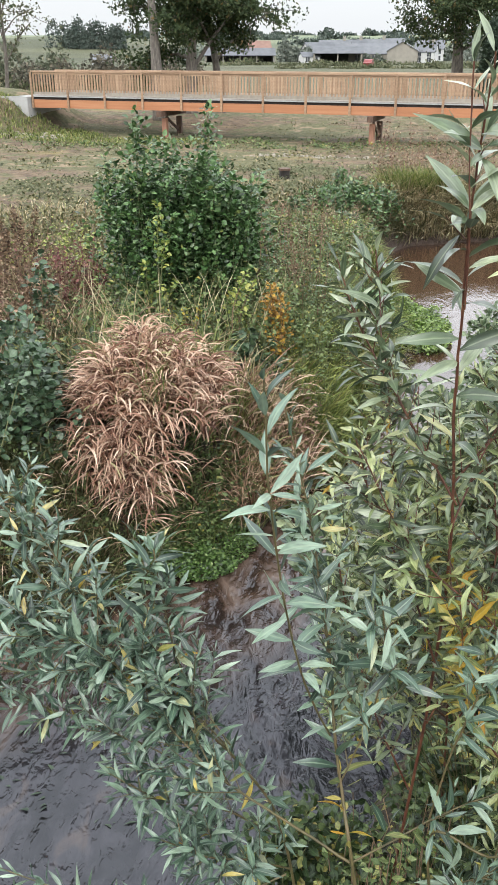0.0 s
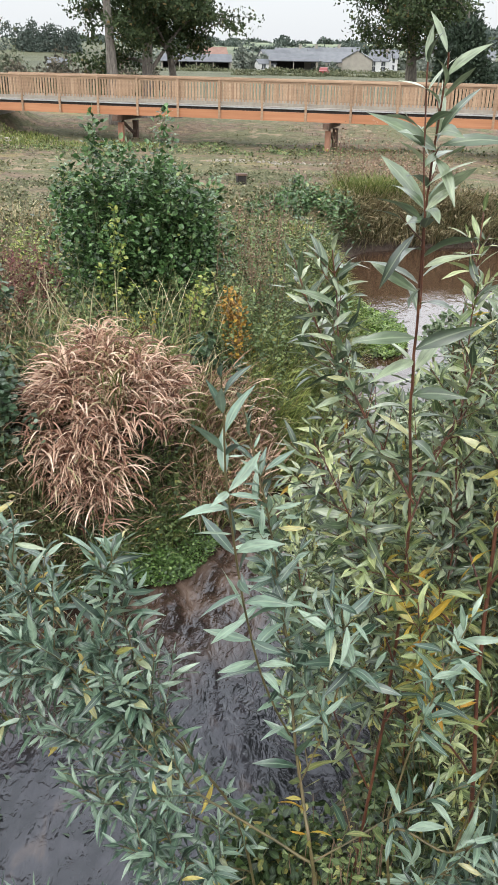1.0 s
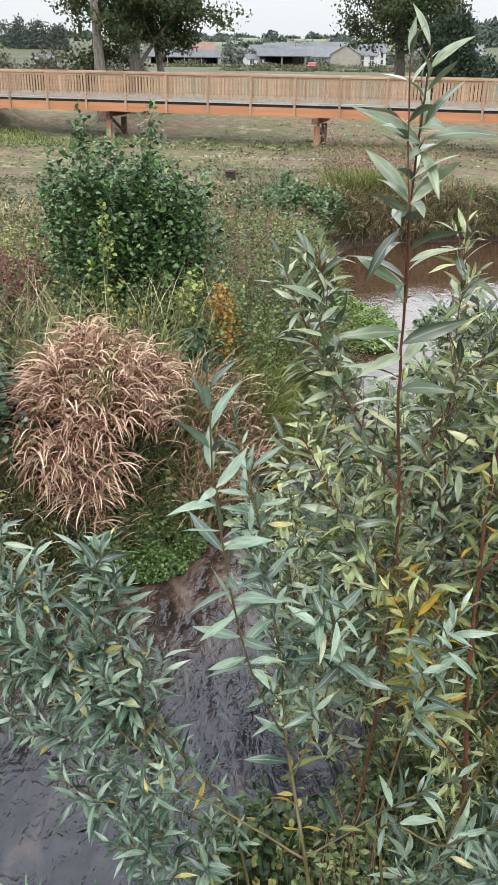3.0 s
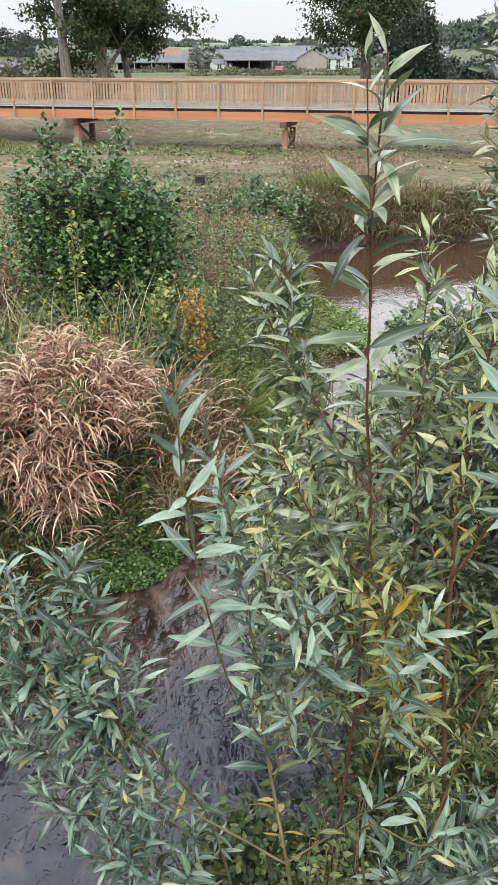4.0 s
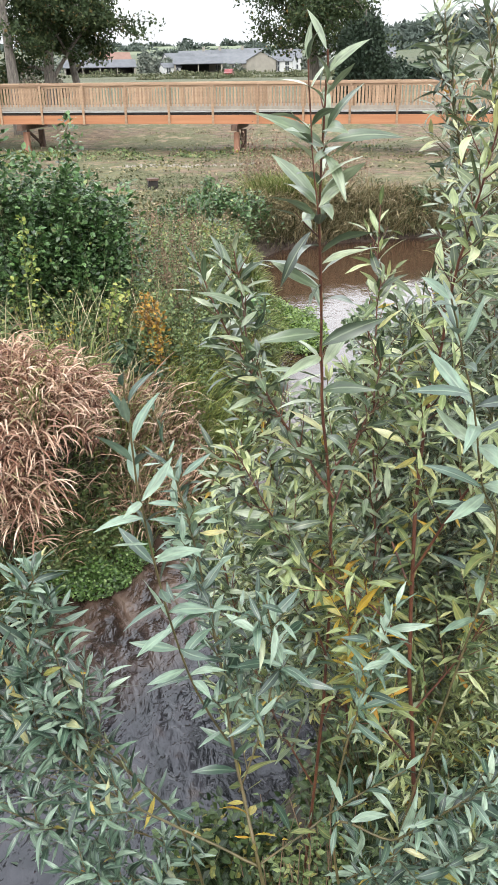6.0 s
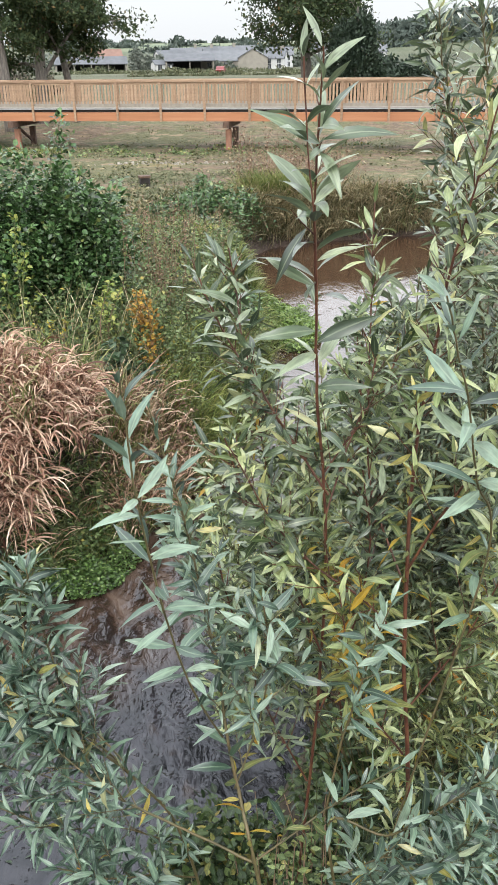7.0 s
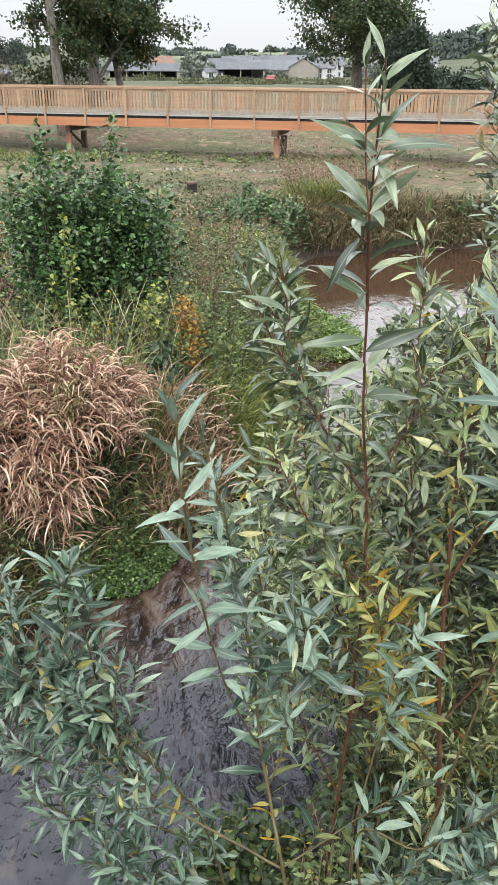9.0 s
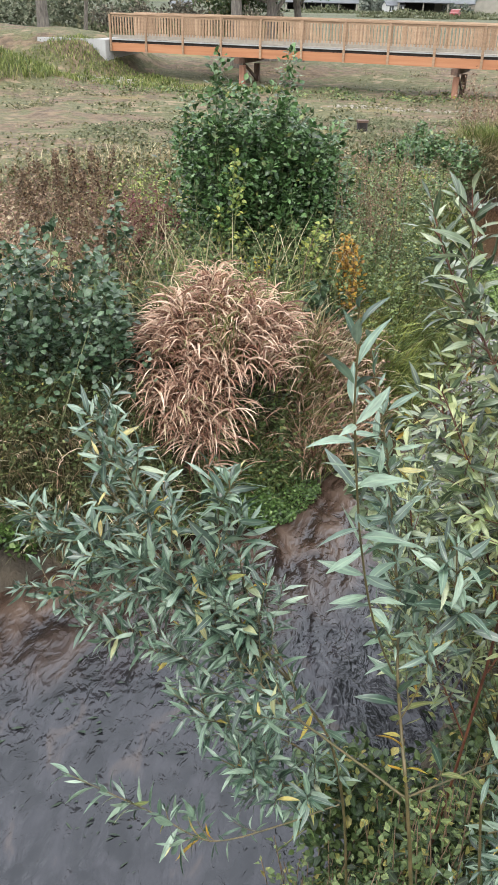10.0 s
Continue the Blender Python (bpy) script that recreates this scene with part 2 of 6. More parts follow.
def blades(pos, az, length, lean0, lean1, width, seg=5, rng=None, twist=0.6):
    """Grass blades: each leaves its root at lean0 from upright and ends at lean1, tapering."""
    n = len(pos)
    rng = rng or rng_of(2)
    s = np.linspace(0, 1, seg + 1)
    th = lean0[:, None] + (lean1 - lean0)[:, None] * s[None] ** 1.3
    step = length[:, None] / seg
    hor = np.concatenate([np.zeros((n, 1)), np.cumsum(np.sin(th[:, :-1]) * step, 1)], 1)
    ver = np.concatenate([np.zeros((n, 1)), np.cumsum(np.cos(th[:, :-1]) * step, 1)], 1)
    h = np.stack([np.cos(az), np.sin(az), np.zeros(n)], -1)
    side = np.stack([-np.sin(az), np.cos(az), np.zeros(n)], -1)
    bend = rng.normal(0, 0.17, n)[:, None] * s[None] ** 2 * length[:, None]
    mid = pos[:, None] + hor[..., None] * h[:, None] + bend[..., None] * side[:, None]
    mid[..., 2] += ver
    w = width[:, None] * np.interp(s, [0, 0.3, 0.75, 1], [0.6, 1, 0.7, 0.04])[None]
    tw = rng.uniform(-twist, twist, n)[:, None] * (0.4 + s[None])
    nrm = np.stack([-np.cos(th) * np.cos(az)[:, None], -np.cos(th) * np.sin(az)[:, None], np.sin(th)], -1)
    ax = np.cos(tw)[..., None] * side[:, None] + np.sin(tw)[..., None] * nrm
    V = np.stack([mid - ax * w[..., None] / 2, mid + ax * w[..., None] / 2], 2).reshape(n, -1, 3)
    F0 = np.array([(2 * i, 2 * i + 1, 2 * i + 3, 2 * i + 2) for i in range(seg)])
    F = (F0[None] + (np.arange(n) * V.shape[1])[:, None, None]).reshape(-1, 4)
    U0 = np.array([(e, y) for y in s for e in (0, 1)])
    return V.reshape(-1, 3), F, np.tile(U0, (n, 1))

# ---- the stuff that things are made of ----
M_TIMBER = surface("pale_timber", [(0.18, 0.112, 0.068), (0.30, 0.195, 0.122), (0.41, 0.285, 0.185)], 1.5, 0.7, 0.2, 25, stretch=(1, 1, 6), rnd=0.5)
M_GREYWOOD = surface("weathered_board", [(0.20, 0.17, 0.135), (0.31, 0.28, 0.235)], 2, 0.75, 0.2, 30, stretch=(4, 4, 1), rnd=0.3)
M_GLULAM = surface("orange_glued_timber", [(0.28, 0.115, 0.052), (0.36, 0.155, 0.072), (0.42, 0.205, 0.105)], 1.2, 0.55, 0.15, 20, stretch=(0.5, 0.5, 8), rnd=0.25)
M_DARKWOOD = surface("dark_timber", [(0.05, 0.03, 0.022), (0.13, 0.075, 0.05)], 4, 0.8, 0.3, 30, stretch=(3, 3, 1))
# for the dark block on the field and the painted shadow line under the deck
M_BLACKWOOD = surface("tarred_timber_and_gap_shade", [(0.012, 0.010, 0.009), (0.035, 0.028, 0.024)], 4, 0.9, 0.2, 30)
M_REDWOOD = surface("reddish_timber", [(0.22, 0.10, 0.06), (0.33, 0.17, 0.11)], 3, 0.75, 0.3, 30, stretch=(4, 4, 1))
M_STEEL = surface("galvanised_edge", [(0.30, 0.30, 0.29), (0.42, 0.41, 0.40)], 5, 0.45, 0.1, 40, metal=0.3)
M_CONCRETE = surface("pale_concrete", [(0.27, 0.265, 0.255), (0.38, 0.375, 0.365)], 1.5, 0.85, 0.2, 25)
M_STONE = surface("pale_stone", [(0.20, 0.18, 0.145), (0.30, 0.27, 0.225), (0.40, 0.37, 0.32)], 3, 0.9, 0.5, 20, rnd=0.4)
M_BARK = surface("grey_bark", [(0.05, 0.045, 0.04), (0.12, 0.105, 0.09), (0.2, 0.18, 0.15)], 5, 0.95, 0.8, 30, stretch=(3, 3, 0.6))
M_STEM_RED = surface("red_brown_bark", [(0.034, 0.013, 0.009), (0.090, 0.030, 0.016), (0.150, 0.062, 0.028)], 14, 0.55, 0.2, 60)
M_STEM_OLIVE = surface("olive_bark", [(0.040, 0.034, 0.013), (0.085, 0.070, 0.027), (0.125, 0.085, 0.040)], 14, 0.55, 0.2, 60)
M_STEM_GREEN = surface("green_stalk", [(0.07, 0.09, 0.03), (0.14, 0.14, 0.06)], 8, 0.6, 0.2, 60)
M_STEM_DRY = surface("dry_stalk", [(0.12, 0.075, 0.045), (0.24, 0.16, 0.1)], 8, 0.8, 0.2, 60)

M_WILLOW = leafy("willow_leaf", [(0.0, (0.014, 0.030, 0.009)), (0.22, (0.062, 0.098, 0.032)), (0.5, (0.175, 0.228, 0.084)), (0.8, (0.30, 0.345, 0.145)), (0.95, (0.38, 0.41, 0.19)), (1.0, (0.40, 0.34, 0.08))], 0.36, 0.14, vein=(0.32, 0.35, 0.18), gloss=0.8)
M_WILLOW_GREY = leafy("grey_green_willow_leaf", [(0.0, (0.012, 0.026, 0.012)), (0.3, (0.050, 0.080, 0.038)), (0.6, (0.132, 0.178, 0.096)), (0.92, (0.265, 0.305, 0.19)), (1.0, (0.32, 0.31, 0.12))], 0.36, 0.09, vein=(0.25, 0.29, 0.18), gloss=0.8)
M_WILLOW_BLUE = leafy("blue_green_willow_leaf", [(0.0, (0.008, 0.022, 0.013)), (0.3, (0.040, 0.080, 0.052)), (0.65, (0.112, 0.178, 0.118)), (0.97, (0.205, 0.275, 0.195)), (1.0, (0.40, 0.29, 0.04))], 0.37, 0.07, vein=(0.24, 0.30, 0.20), gloss=0.8)
M_WILLOW_YELLOW = leafy("yellowing_willow_leaf", [(0.0, (0.11, 0.15, 0.06)), (0.4, (0.18, 0.20, 0.06)), (0.65, (0.30, 0.26, 0.06)), (0.85, (0.46, 0.32, 0.04)), (1.0, (0.42, 0.2, 0.03))], 0.45, 0.28, vein=(0.4, 0.34, 0.14))
M_BUSH = leafy("dark_bush_leaf", [(0.0, (0.010, 0.026, 0.008)), (0.5, (0.056, 0.122, 0.036)), (0.85, (0.13, 0.225, 0.078)), (0.96, (0.19, 0.25, 0.15)), (1.0, (0.24, 0.27, 0.07))], 0.38, 0.15, vein=(0.10, 0.15, 0.06), gloss=0.5)
M_BUSH_COOL = leafy("grey_green_bush_leaf", [(0.0, (0.010, 0.024, 0.011)), (0.55, (0.042, 0.084, 0.038)), (0.9, (0.105, 0.162, 0.088)), (1.0, (0.20, 0.245, 0.185))], 0.40, 0.12, vein=(0.13, 0.16, 0.10), gloss=0.45)
M_ALDER = leafy("round_green_leaf", [(0.0, (0.035, 0.060, 0.026)), (0.5, (0.095, 0.135, 0.068)), (0.92, (0.20, 0.24, 0.145)), (1.0, (0.22, 0.24, 0.1))], 0.42, 0.2, vein=(0.18, 0.23, 0.12))
M_CRESS = leafy("watercress_leaf", [(0.0, (0.016, 0.036, 0.008)), (0.5, (0.055, 0.105, 0.022)), (0.85, (0.10, 0.17, 0.045)), (1.0, (0.20, 0.27, 0.09))], 0.4, 0.15)
M_CRESS_BRIGHT = leafy("bright_watercress_leaf", [(0.0, (0.040, 0.075, 0.014)), (0.5, (0.115, 0.190, 0.036)), (1.0, (0.24, 0.33, 0.09))], 0.42, 0.18)
M_NETTLE = leafy("undergrowth_leaf", [(0.0, (0.018, 0.036, 0.010)), (0.5, (0.092, 0.138, 0.044)), (0.9, (0.20, 0.25, 0.095)), (1.0, (0.3, 0.24, 0.05))], 0.55, 0.2, vein=(0.10, 0.14, 0.06))
# darker copy of the undergrowth leaf, with the shade between plants in its colour
M_UNDER = leafy("shade_darkened_undergrowth_leaf", [(0.0, (0.006, 0.015, 0.004)), (0.5, (0.024, 0.046, 0.013)), (0.9, (0.078, 0.115, 0.034)), (1.0, (0.28, 0.22, 0.05))], 0.5, 0.12, vein=(0.08, 0.12, 0.05))
M_VINE = leafy("yellow_green_vine_leaf", [(0.0, (0.12, 0.18, 0.045)), (0.5, (0.24, 0.30, 0.075)), (1.0, (0.42, 0.42, 0.12))], 0.5, 0.3)
M_DOCK = leafy("dark_dock_seed", [(0.0, (0.040, 0.022, 0.012)), (0.6, (0.125, 0.075, 0.042)), (1.0, (0.27, 0.185, 0.11))], 0.75, 0.1)
M_YELLOWLEAF = leafy("yellow_leaf", [(0.0, (0.22, 0.22, 0.04)), (0.5, (0.40, 0.34, 0.05)), (1.0, (0.55, 0.42, 0.06))], 0.55, 0.3)
M_ORANGELEAF = leafy("ochre_leaf", [(0.0, (0.16, 0.08, 0.025)), (0.5, (0.35, 0.20, 0.04)), (1.0, (0.5, 0.32, 0.05))], 0.6, 0.25)
M_STRAW = leafy("pinkish_dry_grass", [(0.0, (0.07, 0.026, 0.017)), (0.3, (0.27, 0.140, 0.092)), (0.6, (0.56, 0.37, 0.265)), (0.95, (0.78, 0.60, 0.46)), (1.0, (0.30, 0.32, 0.12))], 0.6, 0.25)
M_STRAW_PALE = leafy("pale_dry_grass", [(0.0, (0.22, 0.16, 0.08)), (0.5, (0.38, 0.31, 0.18)), (0.85, (0.50, 0.44, 0.29)), (1.0, (0.2, 0.24, 0.08))], 0.6, 0.25)
M_GRASS = leafy("green_grass", [(0.0, (0.040, 0.058, 0.012)), (0.5, (0.125, 0.160, 0.036)), (0.85, (0.23, 0.26, 0.075)), (1.0, (0.34, 0.29, 0.14))], 0.55, 0.25)
M_GRASS_OLIVE = leafy("olive_grass", [(0.0, (0.034, 0.040, 0.014)), (0.5, (0.095, 0.098, 0.038)), (0.85, (0.18, 0.165, 0.075)), (1.0, (0.36, 0.29, 0.18))], 0.6, 0.2)
M_RUSTWEED = leafy("rust_brown_weed", [(0.0, (0.055, 0.026, 0.017)), (0.45, (0.17, 0.095, 0.062)), (0.8, (0.34, 0.225, 0.15)), (0.9, (0.40, 0.30, 0.20)), (1.0, (0.12, 0.15, 0.05))], 0.7, 0.15)
M_REDWEED = leafy("wine_red_weed", [(0.0, (0.05, 0.010, 0.012)), (0.6, (0.12, 0.034, 0.032)), (1.0, (0.24, 0.11, 0.085))], 0.65, 0.2)
# paler and greyer than the leaf itself: distance haze mixed into the colour
M_HEDGE_FAR = leafy("haze_tinted_hedge_leaf", [(0.0, (0.085, 0.100, 0.070)), (0.6, (0.13, 0.145, 0.095)), (1.0, (0.19, 0.18, 0.13))], 0.9, 0.1, gloss=0.05)
M_TREELEAF = leafy("tree_leaf", [(0.0, (0.026, 0.042, 0.018)), (0.6, (0.045, 0.068, 0.028)), (0.95, (0.08, 0.10, 0.04)), (1.0, (0.18, 0.12, 0.05))], 0.7, 0.2, gloss=0.2)
M_EVERGREEN = leafy("dark_evergreen_leaf", [(0.0, (0.020, 0.034, 0.022)), (1.0, (0.042, 0.066, 0.038))], 0.6, 0.1)
M_HEDGE = leafy("hedge_leaf", [(0.0, (0.070, 0.082, 0.046)), (0.6, (0.115, 0.127, 0.072)), (1.0, (0.165, 0.155, 0.095))], 0.85, 0.1, gloss=0.08)
# bluish grey-green, with the haze over the far woods painted in
M_WOODHILL = leafy("haze_tinted_wood_leaf", [(0.0, (0.060, 0.080, 0.068)), (1.0, (0.115, 0.135, 0.115))], 0.9, 0.05, gloss=0.05)
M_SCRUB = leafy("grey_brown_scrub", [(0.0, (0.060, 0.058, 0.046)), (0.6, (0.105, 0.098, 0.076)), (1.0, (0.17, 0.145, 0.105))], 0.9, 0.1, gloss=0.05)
# lightened in place of the air haze before the garden trees
M_FARWOOD = leafy("haze_tinted_far_leaf", [(0.0, (0.115, 0.135, 0.115)), (1.0, (0.20, 0.215, 0.18))], 0.9, 0.05, gloss=0.05)

# ---- the lie of the land ----
STREAM = np.array([(26, 22.3), (12, 20.8), (7.4, 20.3), (5.2, 19.4), (4.75, 16.6), (3.9, 13.6), (2.8, 11.0), (1.65, 8.6), (0.78, 6.58), (-0.2, 5.0), (-1.4, 3.95), (-2.6, 2.6), (-3.4, 0.0), (-4.0, -5.0), (-5, -40)], float)
HALF = np.array([1.9, 1.9, 1.9, 2.25, 1.85, 1.25, 0.7, 0.55, 1.15, 1.55, 1.9, 1.7, 1.6, 1.6, 1.6])
SLINE = spline(STREAM, 400)
SHALF = np.interp(np.linspace(0, len(HALF) - 1, 400), np.arange(len(HALF)), HALF)
BR0, BRD = np.array([-10.664, 43.869]), np.array([0.94396, -0.33005])
BRN = np.array([0.33005, 0.94396])
BR_TURN = math.atan2(BRD[1], BRD[0])


def smooth01(a, b, x):
    t = np.clip((x - a) / (b - a), 0, 1)
    return t * t * (3 - 2 * t)


def shore(x, y):
    """Metres from the water's edge: below nought in the stream."""
    x, y = np.atleast_1d(np.asarray(x, float)), np.atleast_1d(np.asarray(y, float))
    out = np.full(x.shape, 50.0)
    near = (y < 45) & (np.abs(x) < 60)
    px, py = x[near], y[near]
    best = np.full(px.shape, 50.0)
    for k in range(0, 400, 2):
        best = np.minimum(best, np.hypot(px - SLINE[k, 0], py - SLINE[k, 1]) - SHALF[k])
    out[near] = best
    return out


def bumps(x, y, s):
    return np.sin(x * 1.7 * s + 1.3 * np.sin(y * 0.9 * s)) * np.sin(y * 1.3 * s + 1.1 * np.sin(x * 0.7 * s + 2))


def ground_z(x, y):
    x, y = np.atleast_1d(np.asarray(x, float)), np.atleast_1d(np.asarray(y, float))
    e = shore(x, y) + 0.12 * bumps(x, y, 2.1)
    top = 0.86 + 0.05 * bumps(x, y, 0.45) + 0.03 * bumps(x, y, 1.6)
    top = top + 0.12 * smooth01(26, 14, y)
    steep = np.where(y > 15, 0.55, 1.15)
    z = np.where(e < 0, -0.45 * smooth01(0, 0.7, -e) - 0.02, top * smooth01(-0.02, 1, e / steep))
    # embankment that carries the path to the bridge
    a = (x - BR0[0]) * BRD[0] + (y - BR0[1]) * BRD[1]
    c = (x - BR0[0]) * BRN[0] + (y - BR0[1]) * BRN[1] - 1.1
    bank = 1.62 * smooth01(1.2, -1.6, a) * smooth01(5.0, 1.4, np.abs(c)) * smooth01(-400, -30, a)
    mound = 1.75 * np.exp(-((x + 17.0) / 4.2) ** 2 - ((y - 38.5) / 3.2) ** 2)
    z = z + np.maximum(bank, mound) + 0.5 * smooth01(42, 50, y)
    z = z + 13 * smooth01(280, 720, y) + 6 * smooth01(800, 1600, y) + 14 * np.exp(-((x - 235) / 75) ** 2 - ((y - 560) / 120) ** 2)
    z = z + 5.5 * np.exp(-((x + 85) / 70) ** 2 - ((y - 420) / 90) ** 2)
    return z + 1.6 * smooth01(300, 700, y) * bumps(x, y, 0.006)


def make_ground():
    u = np.linspace(-1, 1, 300)
    xs = 0.9 * np.sinh(u * 8.2)
    v = np.linspace(-0.62, 1, 380)
    ys = 7 + 1.6 * np.sinh(v * 8.0)
    X, Y = np.meshgrid(xs, ys)
    Z = ground_z(X.ravel(), Y.ravel())
    V = np.stack([X.ravel(), Y.ravel(), Z], 1)
    nx = len(xs)
    i, j = np.meshgrid(np.arange(len(ys) - 1), np.arange(nx - 1), indexing="ij")
    a = (i * nx + j).ravel()
    F = np.stack([a, a + 1, a + nx + 1, a + nx], 1)
    m = bpy.data.materials.new("field_and_soil")
    m.use_nodes = True
    nt = m.node_tree
    L = nt.links.new
    b = nt.nodes["Principled BSDF"]
    b.inputs["Roughness"].default_value = 0.95
    co = nt.nodes.new("ShaderNodeTexCoord")

    def noise_of(scale, detail=6, stretch=(1, 1, 1)):
        mp = nt.nodes.new("ShaderNodeMapping")
        mp.inputs["Scale"].default_value = stretch
        L(co.outputs["Object"], mp.inputs["Vector"])
        n = nt.nodes.new("ShaderNodeTexNoise")
        n.inputs["Scale"].default_value, n.inputs["Detail"].default_value = scale, detail
        L(mp.outputs[0], n.inputs["Vector"])
        return n.outputs["Fac"]

    def blend(fac, lo, hi, c1, c2):
        mr = nt.nodes.new("ShaderNodeMapRange")
        mr.inputs["From Min"].default_value, mr.inputs["From Max"].default_value = lo, hi
        L(fac, mr.inputs["Value"])
        mx = nt.nodes.new("ShaderNodeMix")
        mx.data_type = "RGBA"
        L(mr.outputs[0], mx.inputs["Factor"])
        for k, c in ((6, c1), (7, c2)):
            if isinstance(c, tuple):
                mx.inputs[k].default_value = (*c, 1)
            else:
                L(c, mx.inputs[k])
        return mx.outputs[2]

    soil = blend(noise_of(2.5, 8), 0.35, 0.68, (0.066, 0.043, 0.025), (0.168, 0.114, 0.068))
    turf = blend(noise_of(5, 8), 0.35, 0.7, (0.052, 0.058, 0.020), (0.122, 0.110, 0.048))
    soil = blend(noise_of(1.1, 10, (1, 1.1, 1)), 0.52, 0.60, soil, turf)
    turf = blend(noise_of(1.4, 8), 0.56, 0.64, turf, (0.20, 0.145, 0.09))
    near = blend(noise_of(0.24, 9, (0.9, 1.3, 1)), 0.44, 0.56, soil, turf)
    gold = blend(noise_of(0.18, 9, (1, 1.3, 1)), 0.60, 0.70, near, (0.185, 0.155, 0.052))
    sp = nt.nodes.new("ShaderNodeSeparateXYZ")
    L(co.outputs["Object"], sp.inputs[0])
    bank = blend(sp.outputs["Z"], 0.30, 0.84, (0.045, 0.030, 0.022), gold)
    meadow = blend(noise_of(0.02, 5, (0.5, 2, 1)), 0.4, 0.6, (0.038, 0.044, 0.018), (0.070, 0.072, 0.034))
    # near soil kept extra dark: shade beneath the plants is put into its colour
    shaded_humus = blend(noise_of(3.0, 6), 0.35, 0.7, (0.022, 0.018, 0.012), (0.060, 0.046, 0.030))
    bank = blend(sp.outputs["Y"], 10.5, 17, shaded_humus, bank)
    allc = blend(sp.outputs["Y"], 60, 95, bank, meadow)
    # far slopes in washed-out greens that carry the haze
    hazed_hills = blend(noise_of(0.006, 4, (0.5, 2, 1)), 0.42, 0.6, (0.085, 0.115, 0.065), (0.150, 0.172, 0.10))
    allc = blend(sp.outputs["Y"], 380, 600, allc, hazed_hills)
    L(allc, b.inputs["Base Color"])
    bm_ = nt.nodes.new("ShaderNodeBump")
    bm_.inputs["Strength"].default_value, bm_.inputs["Distance"].default_value = 1.0, 0.12
    L(noise_of(7, 9), bm_.inputs["Height"])
    L(bm_.outputs[0], b.inputs["Normal"])
    ob = new("ground", make_mesh("ground", V, F, m))
    tagged(ob, "tan soil field with thin patchy turf and muddy stream banks", "ground", kind="structure")


def make_water():
    xs, ys = np.linspace(-12, 30, 330), np.linspace(-30, 24, 400)
    X, Y = np.meshgrid(xs, ys)
    V = np.stack([X.ravel(), Y.ravel(), np.zeros(X.size)], 1)
    nx = len(xs)
    i, j = np.meshgrid(np.arange(len(ys) - 1), np.arange(nx - 1), indexing="ij")
    a = (i * nx + j).ravel()
    F = np.stack([a, a + 1, a + nx + 1, a + nx], 1)
    c = V[F].mean(1)
    F = F[shore(c[:, 0], c[:, 1]) < 0.7]
    used, F = np.unique(F, return_inverse=True)
    F = F.reshape(-1, 4)
    V = V[used]
    m = bpy.data.materials.new("murky_water")
    m.use_nodes = True
    nt = m.node_tree
    L = nt.links.new
    b = nt.nodes["Principled BSDF"]
    co = nt.nodes.new("ShaderNodeTexCoord")
    mp = nt.nodes.new("ShaderNodeMapping")
    mp.inputs["Scale"].default_value = (1.0, 0.55, 1)
    mp.inputs["Rotation"].default_value = (0, 0, 0.6)
    L(co.outputs["Object"], mp.inputs["Vector"])
    n1 = nt.nodes.new("ShaderNodeTexNoise")
    n1.inputs["Scale"].default_value, n1.inputs["Detail"].default_value, n1.inputs["Distortion"].default_value = 3.6, 4, 0.6
    n2 = nt.nodes.new("ShaderNodeTexNoise")
    n2.inputs["Scale"].default_value, n2.inputs["Detail"].default_value, n2.inputs["Distortion"].default_value = 4.2, 8, 0.8
    L(mp.outputs[0], n1.inputs["Vector"])
    L(mp.outputs[0], n2.inputs["Vector"])
    r = ramp(nt, [(0.36, (0.006, 0.006, 0.007)), (0.44, (0.012, 0.012, 0.014)), (0.6, (0.024, 0.023, 0.027)), (0.72, (0.046, 0.037, 0.034))])
    L(n2.outputs["Fac"], r.inputs["Fac"])
    silt = nt.nodes.new("ShaderNodeSeparateXYZ")
    L(co.outputs["Object"], silt.inputs[0])
    sm = nt.nodes.new("ShaderNodeMapRange")
    sm.inputs["From Min"].default_value, sm.inputs["From Max"].default_value = 5.0, 6.3
    slant = nt.nodes.new("ShaderNodeMath")
    slant.operation = "MULTIPLY_ADD"
    L(silt.outputs["X"], slant.inputs[0])
    slant.inputs[1].default_value = -0.45
    L(silt.outputs["Y"], slant.inputs[2])
    L(slant.outputs[0], sm.inputs["Value"])
    brown = ramp(nt, [(0.38, (0.014, 0.009, 0.007)), (0.5, (0.040, 0.025, 0.018)), (0.66, (0.100, 0.070, 0.054))])
    L(n1.outputs["Fac"], brown.inputs["Fac"])
    both = nt.nodes.new("ShaderNodeMix")
    both.data_type = "RGBA"
    L(sm.outputs[0], both.inputs["Factor"])
    L(r.outputs["Color"], both.inputs[6])
    L(brown.outputs["Color"], both.inputs[7])
    pool = nt.nodes.new("ShaderNodeMapRange")
    pool.inputs["From Min"].default_value, pool.inputs["From Max"].default_value = 7.5, 11.0
    L(silt.outputs["Y"], pool.inputs["Value"])
    deep = nt.nodes.new("ShaderNodeMix")
    deep.data_type = "RGBA"
    L(pool.outputs[0], deep.inputs["Factor"])
    L(both.outputs[2], deep.inputs[6])
    deep.inputs[7].default_value = (0.050, 0.028, 0.017, 1)
    L(deep.outputs[2], b.inputs["Base Color"])
    b.inputs["Roughness"].default_value = 0.04
    b.inputs["IOR"].default_value = 1.48
